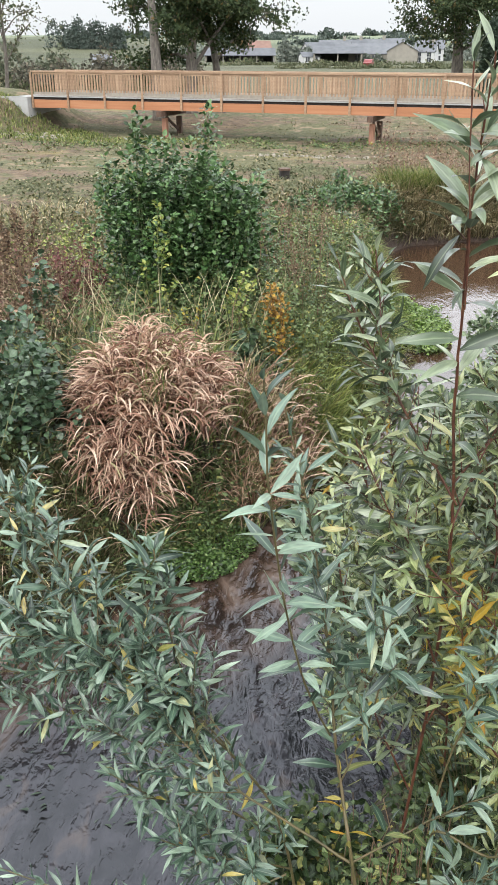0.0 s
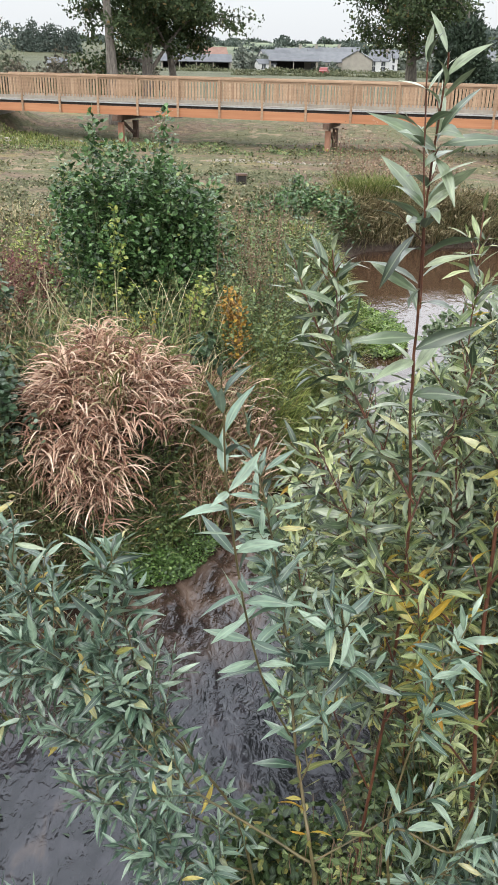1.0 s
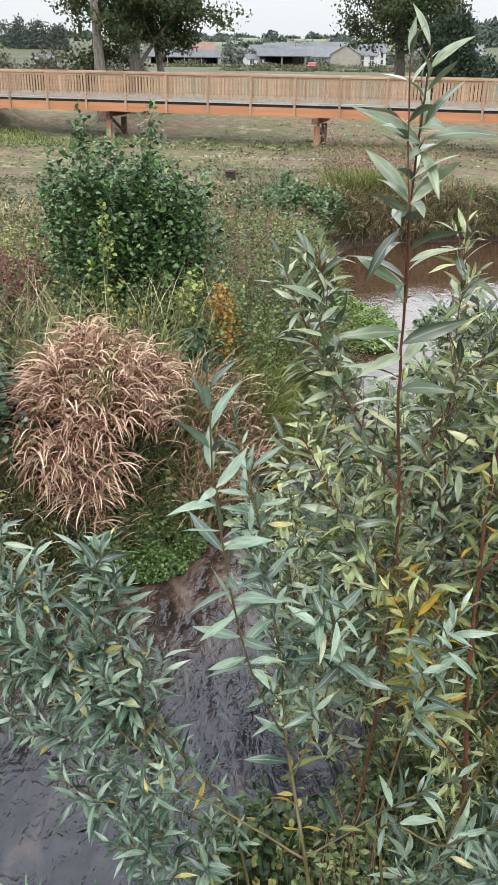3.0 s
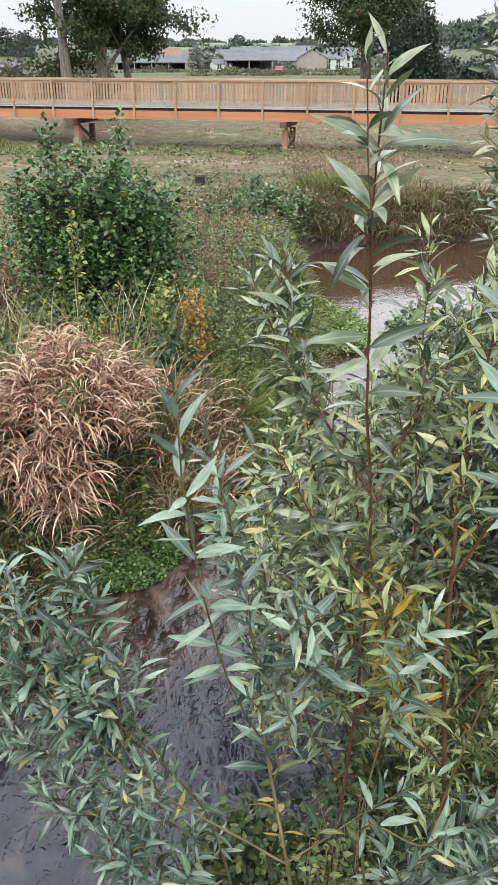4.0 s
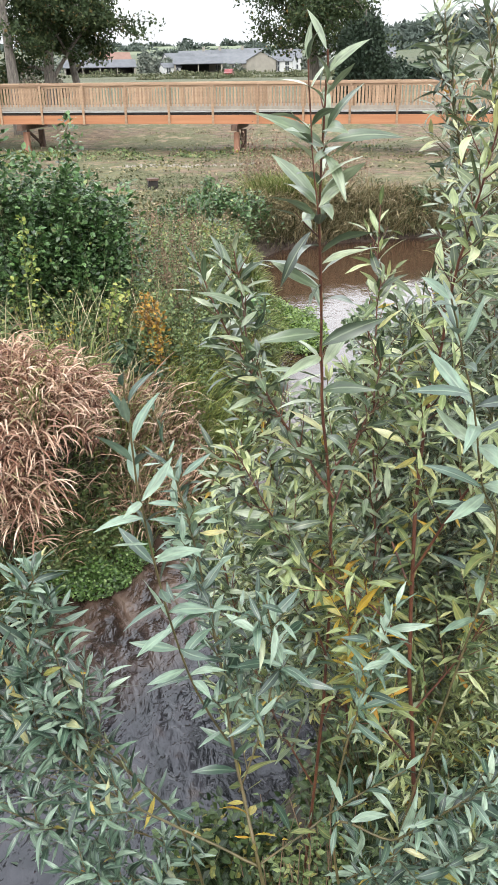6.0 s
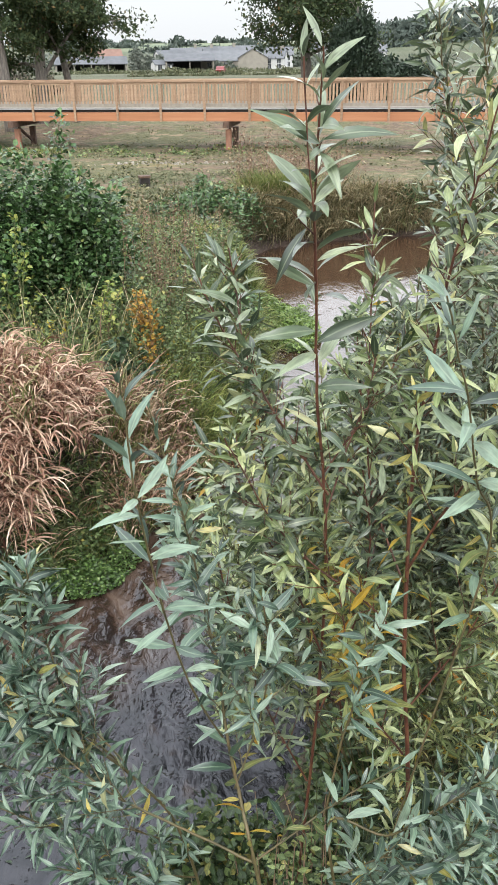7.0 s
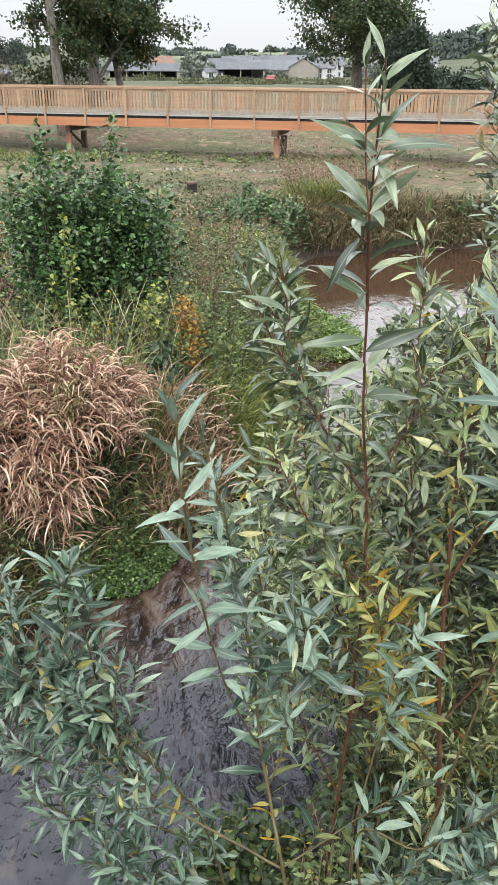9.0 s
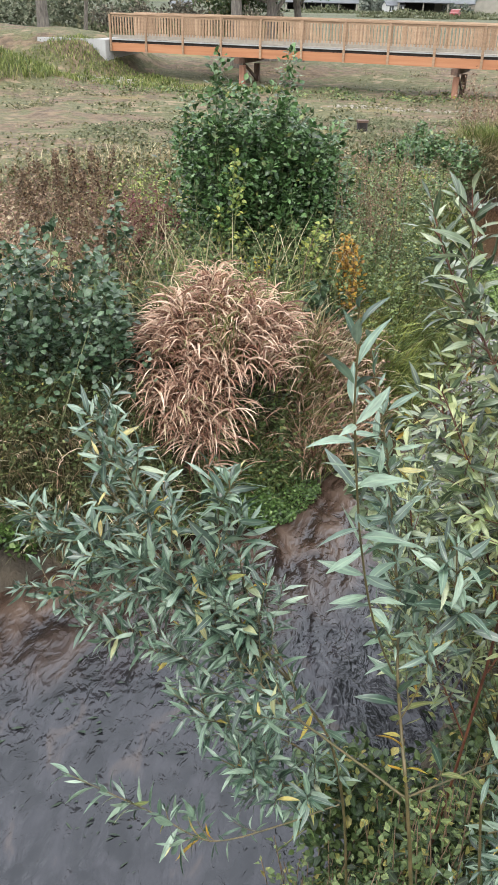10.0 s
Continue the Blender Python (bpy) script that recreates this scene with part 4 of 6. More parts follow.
stalk_patch("green_weeds", "tall thin weeds before the field", "weeds", 420, 0.9, 15.6, 1.7, 2.2, (0.3, 0.95), M_NETTLE, M_STEM_GREEN, 56, 0.075, 26)
stalk_patch("green_weeds", "low weeds at the field edge", "weeds", 420, -4.0, 16.2, 3.4, 2.2, (0.35, 0.9), M_GRASS_OLIVE, M_STEM_DRY, 57, 0.10, 14)
meadow_patch("rough_grass", "rough olive grass on the ground behind the shrub", "grass", 5200, -1.8, 15.0, 5.5, 5.5, (0.3, 0.7), 0.026, M_GRASS_OLIVE, 58, (0.2, 0.9), 3)
meadow_patch("rough_grass", "rough pale grass between shrub and field", "grass", 2400, 0.5, 19.5, 7.5, 3.2, (0.2, 0.5), 0.030, M_STRAW_PALE, 59, (0.2, 0.9), 3)
stalk_patch("green_weeds", "grey-green weeds along the pool bank", "weeds", 420, 0.6, 20.6, 2.2, 2.4, (0.15, 0.45), M_GRASS_OLIVE, M_STEM_GREEN, 60, 0.13, 18)

meadow_patch("green_tuft", "pale green sedge standing at the pool edge", "grass", 2200, 2.3, 16.8, 0.65, 2.0, (0.3, 0.65), 0.020, M_GRASS, 70, (0.2, 1.1), 4)
# the far bank of the pool
r_ = rng_of(61)
bush("shrub", "dark low shrub on the bank above the pool", "shrub", (2.2, 20.9, 0.7), dome_tips(r_, 38, 2.2, 20.9, 0.8, 0.6, 0.6, 2.1), SMALL, M_BUSH, M_STEM_GREEN, 0.12, 60, 62, twig=0.35, start=0.1)
meadow_patch("bank_grass", "grass tussocks overhanging the pool bank", "grass", 4200, 6.0, 22.3, 3.4, 0.6, (0.5, 1.1), 0.022, M_STRAW_PALE, 63, (0.6, 1.4), 5, az=(-1.57, 0.6))
meadow_patch("green_tuft", "bright green grass tuft on the pool bank", "grass", 2600, 4.5, 22.7, 1.0, 0.5, (0.7, 1.25), 0.02, M_GRASS, 64, (0.3, 1.0), 5)
meadow_patch("bank_grass", "olive grass tussocks overhanging the pool", "grass", 5200, 6.8, 22.5, 5.5, 0.75, (0.5, 1.0), 0.022, M_GRASS_OLIVE, 65, (0.6, 1.3), 5, az=(-1.57, 0.8))
for x_, y_, h_, sd_ in ((2.7, 20.3, 1.75, 161), (3.15, 21.2, 1.75, 162), (1.5, 20.3, 1.75, 163), (8.2, 22.9, 1.4, 164), (2.1, 20.1, 1.95, 165)):
    r_ = rng_of(sd_)
    bush("shrub", "dark low shrub overhanging the pool bank", "shrub", (x_, y_, 0.6), dome_tips(r_, 34, x_, y_, 0.65, 0.5, 0.5, h_, 0.6, 0.55), SMALL, M_BUSH, M_STEM_DRY, 0.11, 70, sd_ + 10, "shrubs above the pool", twig=0.35, start=0.05, foot=0.25)
stalk_patch("dry_weeds", "tall dry brown stalks at the far bank", "weeds", 70, 5.5, 24.6, 2.0, 1.0, (0.8, 1.7), M_RUSTWEED, M_STEM_DRY, 66, 0.06, 10)
stalk_patch("dry_weeds", "thin bare seed stalks standing above the pool bank", "weeds", 46, 4.1, 23.3, 0.75, 0.5, (1.3, 2.3), M_RUSTWEED, M_STEM_DRY, 72, 0.07, 24, top=0.35, rad=0.05)
meadow_patch("field_grass", "thin short grass scattered over the field", "grass", 3500, 0, 31, 19, 11, (0.05, 0.13), 0.03, M_GRASS_OLIVE, 67, (0.9, 1.5), 3, clump=50, spread=0.18)
meadow_patch("field_grass", "thin grass on the embankment below the path", "grass", 5000, -11.5, 41.5, 4.5, 3.0, (0.10, 0.25), 0.05, M_GRASS, 68, (0.3, 1.0), 2)
meadow_patch("mound_grass", "green grass covering the mound by the path", "grass", 8000, -17.5, 38.5, 5.5, 3.8, (0.25, 0.55), 0.045, M_GRASS, 69, (0.3, 1.0), 2)

def field_weeds(n, cx, cy, rx, ry, size, mat, seed, label):
    """Small weeds that lie in loose patches on the field."""
    rng = rng_of(seed)
    c = scatter(n // 26, rng, cx, cy, rx, ry)
    k = rng.integers(0, len(c[0]), n)
    x, y = c[0][k] + rng.normal(0, 0.32, n), c[1][k] + rng.normal(0, 0.22, n)
    ok = shore(x, y) > 0.3
    x, y = x[ok], y[ok]
    m = len(x)
    P = on_ground(x, y, 0.0) + np.stack([np.zeros(m), np.zeros(m), rng.uniform(0.01, 0.12, m)], 1)
    T = axes_of(rng.normal(0, 1, (m, 3)) * (1, 1, 0.4), np.tile((0.0, -0.2, 1.0), (m, 1)) + rng.normal(0, 0.45, (m, 3)), np.zeros(m))
    geo = place(SMALL, P, T, rng.uniform(0.5, 1.3, m) * size, None, rng)
    tagged(new("field_weeds", make_mesh("field_weeds", *geo[:2], mat, geo[2])), label, "weeds", kind="stuff")


field_weeds(9000, 1.0, 26.0, 8.5, 4.5, 0.11, M_HEDGE, 194, "low grey-green weeds in loose patches on the field")
field_weeds(5000, -2.0, 24.0, 9.0, 4.0, 0.11, M_GRASS_OLIVE, 195, "low olive weeds in loose patches on the field")
field_weeds(5000, 0.0, 34.0, 16.0, 5.0, 0.13, M_GRASS_OLIVE, 196, "thin olive weeds scattered below the footbridge")
field_weeds(3000, -2.0, 38.5, 14.0, 2.5, 0.14, M_NETTLE, 197, "green weeds in the shade of the footbridge")


def fringe(name, label, k0, k1, side, n, inset, length, width, mat, seed, lean=(0.3, 2.7)):
    """Grass that leans out from the bank's edge and hangs towards the water."""
    rng = rng_of(seed)
    tan = np.gradient(SLINE, axis=0)
    tan = unit(tan)
    nrm = np.stack([-tan[:, 1], tan[:, 0]], 1) * side
    k = rng.integers(k0, k1, n)
    p = SLINE[k] + nrm[k] * (SHALF[k] + rng.uniform(*inset, n))[:, None] + rng.normal(0, 0.08, (n, 2))
    P = on_ground(p[:, 0], p[:, 1], 0.0)
    az = np.arctan2(-nrm[k][:, 1], -nrm[k][:, 0]) + rng.normal(0, 0.7, n)
    geo = blades(P, az, rng.uniform(*length, n), rng.uniform(0, 0.7, n), rng.uniform(0.5, 1.0, n) * lean[1], rng.uniform(0.6, 1.2, n) * width, 5, rng)
    ob = new(name, make_mesh(name, *geo[:2], mat, geo[2]))
    tagged(ob, label, "grass", kind="stuff")


fringe("bank_grass", "dark olive grass hanging down the pool bank", 30, 92, -1, 4200, (0.1, 0.75), (0.4, 0.85), 0.02, M_GRASS_OLIVE, 181)
fringe("bank_grass", "pale dead grass hanging down the pool bank", 30, 80, -1, 1300, (0.25, 0.75), (0.5, 0.95), 0.018, M_STRAW_PALE, 182)
fringe("bank_grass", "green grass along the channel", 90, 220, -1, 4200, (0.05, 0.6), (0.25, 0.6), 0.015, M_GRASS, 183)
fringe("bank_grass", "dead and green grass hanging at the narrows", 215, 300, -1, 1500, (0.25, 0.9), (0.2, 0.45), 0.012, M_GRASS_OLIVE, 184)
fringe("bank_grass", "tan dead grass hanging at the narrows", 215, 310, -1, 420, (0.35, 0.95), (0.3, 0.6), 0.012, M_STRAW, 185)

meadow_patch("dry_grass", "pinkish tan dead grass standing among the brown weeds", "grass", 1100, -3.4, 9.6, 1.5, 1.5, (0.5, 1.1), 0.016, M_STRAW, 190, (0.1, 0.9), 5)
meadow_patch("dry_grass", "reddish dead grass trailing beside the tussock", "grass", 1700, 0.25, 8.3, 0.5, 0.9, (0.4, 0.85), 0.019, M_STRAW, 191, (0.3, 1.3), 6)
meadow_patch("green_tuft", "yellow-green grass hanging over the cress", "grass", 420, -0.55, 7.25, 0.6, 0.4, (0.2, 0.45), 0.010, M_GRASS, 192, (0.4, 1.4), 5)
meadow_patch("green_tuft", "yellow-green grass beside the ochre weed", "grass", 1000, 0.7, 9.9, 0.5, 0.9, (0.35, 0.75), 0.016, M_VINE, 193, (0.2, 1.2), 5)
# the left bank below the grey-green shrub
meadow_patch("bank_grass", "olive grass and dead stalks along the left bank", "grass", 2600, -2.5, 6.5, 1.3, 0.75, (0.2, 0.6), 0.010, M_GRASS_OLIVE, 37, (0.3, 1.2), 5, az=(-1.3, 1.0))
meadow_patch("bank_grass", "tan dead grass trailing over the left bank", "grass", 900, -2.3, 6.2, 1.2, 0.45, (0.25, 0.55), 0.010, M_STRAW_PALE, 38, (0.6, 1.35), 5, az=(-1.4, 0.8))
stalk_patch("bank_weeds", "low green weeds along the left bank", "weeds", 330, -2.6, 6.5, 1.3, 0.65, (0.15, 0.55), M_NETTLE, M_STEM_GREEN, 39, 0.055, 14)
stalk_patch("bank_weeds", "low green weeds at the foot of the tussock", "weeds", 420, -0.8, 7.1, 1.2, 0.5, (0.1, 0.4), M_NETTLE, M_STEM_GREEN, 40, 0.05, 16)
cress_bed(700, -2.75, 5.75, 0.35, 0.15, 0.25, 24, 0.06)
stalk_patch("bank_weeds", "dark weeds around the foot of the shrub", "weeds", 420, -1.0, 10.2, 1.7, 0.9, (0.4, 1.2), M_NETTLE, M_STEM_GREEN, 140, 0.07, 22)
stalk_patch("bank_weeds", "green weeds beside the ochre plant", "weeds", 130, 0.5, 9.7, 0.6, 0.8, (0.4, 1.0), M_NETTLE, M_STEM_GREEN, 141, 0.055, 24)
stalk_patch("bank_weeds", "green weeds sloping to the pool", "weeds", 420, 1.5, 12.6, 1.1, 2.0, (0.3, 0.8), M_NETTLE, M_STEM_GREEN, 142, 0.055, 22)
meadow_patch("green_tuft", "fresh green grass sloping to the channel", "grass", 2200, 1.45, 12.0, 1.0, 2.2, (0.3, 0.6), 0.012, M_GRASS, 143, (0.3, 1.1), 4)

# the near bank, under the willows
meadow_patch("bank_grass", "rough dark grass on the near bank", "grass", 1800, 2.7, 4.2, 1.8, 2.4, (0.2, 0.5), 0.010, M_GRASS_OLIVE, 144, (0.3, 1.1), 5)
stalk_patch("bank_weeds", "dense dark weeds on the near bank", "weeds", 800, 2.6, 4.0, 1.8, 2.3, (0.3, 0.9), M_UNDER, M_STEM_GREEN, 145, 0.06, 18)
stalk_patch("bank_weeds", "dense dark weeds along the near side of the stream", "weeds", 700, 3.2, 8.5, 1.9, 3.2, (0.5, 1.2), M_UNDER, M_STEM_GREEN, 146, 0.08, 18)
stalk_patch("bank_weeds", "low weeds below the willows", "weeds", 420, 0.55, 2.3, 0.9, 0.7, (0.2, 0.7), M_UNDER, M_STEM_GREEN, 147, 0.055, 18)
for k, (cx, cy, rx, ry, zt, sd) in enumerate([(2.0, 6.6, 0.8, 0.7, 1.7, 71), (3.0, 8.8, 0.9, 1.0, 1.35, 72), (4.2, 11.5, 0.9, 1.2, 1.15, 73), (1.75, 5.0, 0.6, 0.6, 1.5, 74), (6.6, 13.6, 1.2, 1.0, 1.3, 75), (3.4, 6.2, 1.0, 1.0, 2.0, 76)]):
    r_ = rng_of(sd)
    bush("alder_bush", "round-leaved green bush on the stream bank", "bush", (cx, cy, 0.5), dome_tips(r_, 40, cx, cy, rx, ry, 0.7, zt), ROUND, M_ALDER, M_STEM_GREEN, 0.105, 62, sd + 10, "bushes on the near bank", near=60 if k in (0, 3) else 0, twig=0.35, start=0.1, foot=0.25)
for k, (cx, cy, rx, ry, sd) in enumerate([(1.3, 3.35, 0.36, 0.4, 91), (0.35, 2.85, 0.45, 0.4, 92), (1.7, 3.3, 0.6, 0.5, 93), (0.95, 2.5, 0.5, 0.4, 94), (2.3, 3.9, 0.6, 0.7, 95)]):
    r_ = rng_of(sd)
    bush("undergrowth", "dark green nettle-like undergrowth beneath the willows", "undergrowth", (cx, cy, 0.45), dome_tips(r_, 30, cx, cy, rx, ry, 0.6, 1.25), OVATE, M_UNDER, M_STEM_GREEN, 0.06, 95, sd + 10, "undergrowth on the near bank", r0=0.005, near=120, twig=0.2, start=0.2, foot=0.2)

# dock spikes and pale stalks among the brown weeds
for k, (x_, y_, h_) in enumerate([(-3.0, 9.3, 2.3), (-3.5, 9.8, 2.35), (-2.75, 10.0, 2.2), (-3.9, 9.2, 2.1), (-3.3, 8.8, 2.0), (-4.4, 10.4, 2.3), (-2.45, 9.1, 1.95), (-3.15, 10.8, 2.8), (-3.7, 11.0, 2.75), (-2.95, 11.2, 2.75), (-4.2, 11.4, 2.6), (-3.45, 10.9, 2.85), (-3.3, 11.3, 2.7), (-3.9, 10.8, 2.65), (-2.7, 9.5, 2.1)]):
    bush("dock", "dead dock plant with rust-brown seed spikes", "dock", (x_, y_, 0.9), [(x_ + 0.1, y_, h_), (x_ - 0.12, y_ + 0.05, h_ - 0.15), (x_ + 0.02, y_ - 0.1, h_ - 0.25)], SMALL, M_DOCK, M_STEM_DRY, 0.05, 190, 501 + k, "dock plants on the left bank", r0=0.006, twig=0.09, start=0.35)
meadow_patch("dry_grass", "pale dry stalks among the brown weeds", "grass", 900, -3.3, 10.0, 1.6, 1.8, (0.6, 1.3), 0.012, M_STRAW_PALE, 511, (0.1, 0.8), 5)
stalk_patch("green_weeds", "green weeds among the brown ones", "weeds", 160, -3.2, 9.6, 1.5, 1.6, (0.5, 1.1), M_NETTLE, M_STEM_GREEN, 512, 0.09, 16)
stalk_patch("yellow_weeds", "small yellowing weeds below the willows", "weeds", 220, 0.25, 2.55, 0.6, 0.5, (0.4, 0.95), M_NETTLE, M_STEM_DRY, 513, 0.045, 22)

stalk_patch("dry_weeds", "tall thin brown seed stalks beside the dark shrub", "weeds", 60, 0.5, 11.4, 0.6, 0.8, (1.0, 2.0), M_DOCK, M_STEM_DRY, 514, 0.045, 22, top=0.45, rad=0.04)
meadow_patch("dry_grass", "pale stalks leaning in front of the shrub", "grass", 170, -1.0, 9.6, 1.5, 0.4, (0.7, 1.5), 0.015, M_STRAW_PALE, 515, (0.05, 0.7), 5)
meadow_patch("field_grass", "dark green grass tufts below the bridge", "grass", 1600, -5.5, 39.4, 4.0, 1.6, (0.08, 0.2), 0.05, M_GRASS, 516, (0.3, 1.1), 2, clump=30, spread=0.4)
stalk_patch("dry_weeds", "dry brown stalks on the field before the bridge", "weeds", 170, 6.2, 26.5, 2.0, 1.6, (0.6, 1.6), M_RUSTWEED, M_STEM_DRY, 517, 0.07, 12)

meadow_patch("field_grass", "thin olive grass under and beyond the bridge", "grass", 2500, 1.0, 42.0, 19, 6, (0.05, 0.16), 0.04, M_GRASS_OLIVE, 518, (0.5, 1.3), 2, clump=26, spread=0.35)
stalk_patch("green_weeds", "yellow-green weeds behind the brown stand", "weeds", 80, -2.6, 12.4, 0.9, 0.7, (0.8, 1.45), M_VINE, M_STEM_GREEN, 519, 0.08, 16)
def drifting_scraps(n, seed):
    """Dark leaf-shaped flecks added on the near water to draw its dark ripple marks."""
    rng = rng_of(seed)
    c = scatter(26, rng, -1.5, 3.7, 1.3, 0.95)
    k = rng.integers(0, 26, n)
    x, y = c[0][k] + rng.normal(0, 0.10, n), c[1][k] + rng.normal(0, 0.05, n)
    ok = shore(x, y) < -0.1
    x, y = x[ok], y[ok]
    m = len(x)
    az = rng.normal(0.5, 0.6, m)
    T = axes_of(np.stack([np.cos(az), np.sin(az), np.zeros(m)], 1), np.tile((0.0, 0, 1.0), (m, 1)) + rng.normal(0, 0.15, (m, 3)), np.zeros(m))
    geo = place(THIN, np.stack([x, y, np.full(m, 0.006)], 1), T, rng.uniform(0.3, 1.0, m) ** 2 * 0.13, None, rng)
    ob = new("drifting_scraps", make_mesh("drifting_scraps", *geo[:2], M_EVERGREEN, geo[2]))
    tagged(ob, "dark flecks added for ripple marks on the stream", "debris", kind="stuff")


drifting_scraps(110, 521)
# mixed low bushes on the rough ground between the shrub and the pool
r_ = rng_of(520)
for k in range(30):
    x_, y_ = r_.uniform(-0.4, 2.7), r_.uniform(12.8, 18.5)
    if shore(x_, y_)[0] < 0.5:
        continue
    mt = (M_BUSH, M_NETTLE, M_BUSH_COOL, M_VINE, M_NETTLE)[k % 5]
    nm = ("dark green", "green", "grey-green", "yellow-green", "green")[k % 5]
    bush("low_bush", nm + " low bush on rough ground near the pool", "bush", (x_, y_, 0.9), dome_tips(r_, 12, x_, y_, 0.4, 0.35, 0.9, 0.9 + r_.uniform(0.25, 0.75)), SMALL, mt, M_STEM_DRY, 0.12, 55, 530 + k, "low bushes near the pool", r0=0.006, twig=0.22, start=0.1, foot=0.15)

r_ = rng_of(560)
bush("broadleaf_plant", "pale green round-leaved plant leaning over the stream", "plant", (1.2, 5.3, 0.25), [(0.25, 5.4, 1.4), (0.4, 5.3, 1.5), (0.55, 5.5, 1.55), (0.7, 5.3, 1.5), (0.3, 5.6, 1.2), (0.5, 5.2, 1.25), (0.85, 5.4, 1.6), (0.65, 5.6, 1.3), (0.9, 5.2, 1.35), (0.45, 5.5, 1.0)], ROUND, M_ALDER, M_STEM_GREEN, 0.13, 34, 561, r0=0.007, near=200, twig=0.2, start=0.35, flat=0.35)
stalk_patch("bank_weeds", "dark weeds on the bank between tussock and channel", "weeds", 150, 0.2, 7.9, 0.7, 0.9, (0.2, 0.6), M_NETTLE, M_STEM_GREEN, 570, 0.06, 18)
meadow_patch("green_tuft", "yellow-green grass tufts on the bank beside the tussock", "grass", 1700, 0.9, 9.2, 0.6, 1.3, (0.25, 0.6), 0.014, M_GRASS, 572, (0.15, 1.1), 5)
stalk_patch("dry_weeds", "thin brown seed stalks among the green weeds", "weeds", 150, 1.0, 16.5, 1.7, 3.0, (0.5, 1.15), M_RUSTWEED, M_STEM_DRY, 574, 0.05, 12)
stalk_patch("rust_weeds", "a few rust-brown withered weeds beside the tussock", "weeds", 24, 0.45, 8.5, 0.45, 0.5, (0.5, 1.0), M_RUSTWEED, M_STEM_DRY, 573, 0.07, 14)
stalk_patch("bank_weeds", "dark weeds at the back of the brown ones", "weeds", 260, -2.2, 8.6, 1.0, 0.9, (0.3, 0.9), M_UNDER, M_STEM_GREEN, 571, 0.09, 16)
# ---- beyond the bridge ----
def tree(label, base, height, r0, crown, leaves, leaf, seed, mat=M_TREELEAF, lean=(0, 0), limbs=9, name="tree", start=0.35, flat=1.0):
    """A tapered trunk, limbs and a crown of many small leaf sprays. crown: (radius, lowest, highest) above the foot."""
    rng = rng_of(seed)
    base = np.asarray(base, float)
    ob = thing(name, base, label, "tree")
    top = base + np.array([lean[0], lean[1], height])
    line = spline([base - (0, 0, 0.2), base + np.array([lean[0] * 0.2 + rng.normal(0, 0.1), 0, height * 0.35]), base + np.array([lean[0] * 0.6, lean[1] * 0.6, height * 0.7]), top], 16)
    part("trunk", tube(line, r0, r0 * 0.15, 9, 0.05, rng), M_BARK, ob)
    ends = []
    rad, lo, hi = crown
    for k in range(limbs):
        f = start + (0.95 - start) * (k + 0.5) / limbs
        i = int(f * 15)
        a = line[i]
        th = k * 2.4 + rng.normal(0, 0.3)
        rr = rad * rng.uniform(0.6, 1.0) * math.sin(math.pi * min(0.95, 0.25 + 0.6 * f))
        e = np.array([a[0] + rr * math.cos(th), a[1] + rr * math.sin(th) * flat, base[2] + lo + (hi - lo) * min(1, max(0, f + rng.normal(0.05, 0.12)))])
        bend = (a + e) / 2 + (0, 0, 0.12 * rr)
        limb = spline([a, bend, e], 9)
        lb = part("limb", tube(limb, r0 * 0.38 * (1.1 - 0.6 * f), 0.03, 6), M_BARK, ob)
        for _ in range(7):
            s = limb[rng.integers(3, 9)]
            q = s + rng.normal(0, 0.33 * rad * 0.8, 3) * (1, flat, 0.7)
            ends.append((s, q))
    part("branchwork", merge([tube(spline([s, (s + q) / 2 + rng.normal(0, 0.1, 3), q], 5), 0.03, 0.01, 4) for s, q in ends]), M_BARK, ob, kind="stuff")
    E = np.array([q for _, q in ends])
    Sx = np.array([s for s, _ in ends])
    c = rng.integers(0, len(E), leaves)
    t = rng.uniform(0.2, 1.15, leaves)[:, None]
    P = Sx[c] + (E[c] - Sx[c]) * t + rng.normal(0, 0.14 * rad * 0.6, (leaves, 3)) * (1, 1, 0.75)
    P = P[P[:, 2] > base[2] + lo * 0.8]
    m = len(P)
    T = axes_of(rng.normal(0, 1, (m, 3)), rng.normal(0, 1, (m, 3)), np.zeros(m))
    part("crown", place(SMALL, P, T, rng.uniform(0.6, 1.2, m) * leaf, None, rng), mat, ob, kind="stuff")
    return ob


def hedge(name, label, category, blobs, n, leaf, mat, seed):
    """Bushes far off: leaf sprays over uneven domes. blobs: (x, y, rx, ry, height)."""
    rng = rng_of(seed)
    P = []
    for x, y, rx, ry, h in blobs:
        z = ground_z(x, y)[0]
        for _ in range(5):
            ox, oy, k = rng.normal(0, 0.45) * rx, rng.normal(0, 0.45) * ry, rng.uniform(0.45, 1.0)
            q = unit(rng.normal(0, 1, (n // 5, 3)))
            q[:, 2] = np.abs(q[:, 2])
            q *= rng.uniform(0.75, 1.06, len(q))[:, None]
            P.append(np.array([x + ox, y + oy, z - 0.2]) + q * (rx * 0.62, ry * 0.62, h * k))
    P = np.concatenate(P)
    m = len(P)
    T = axes_of(rng.normal(0, 1, (m, 3)), rng.normal(0, 1, (m, 3)), np.zeros(m))
    geo = place(SMALL, P, T, rng.uniform(0.6, 1.3, m) * leaf, None, rng)
    ob = new(name, make_mesh(name, *geo[:2], mat, geo[2]))
    tagged(ob, label, category, kind="stuff")


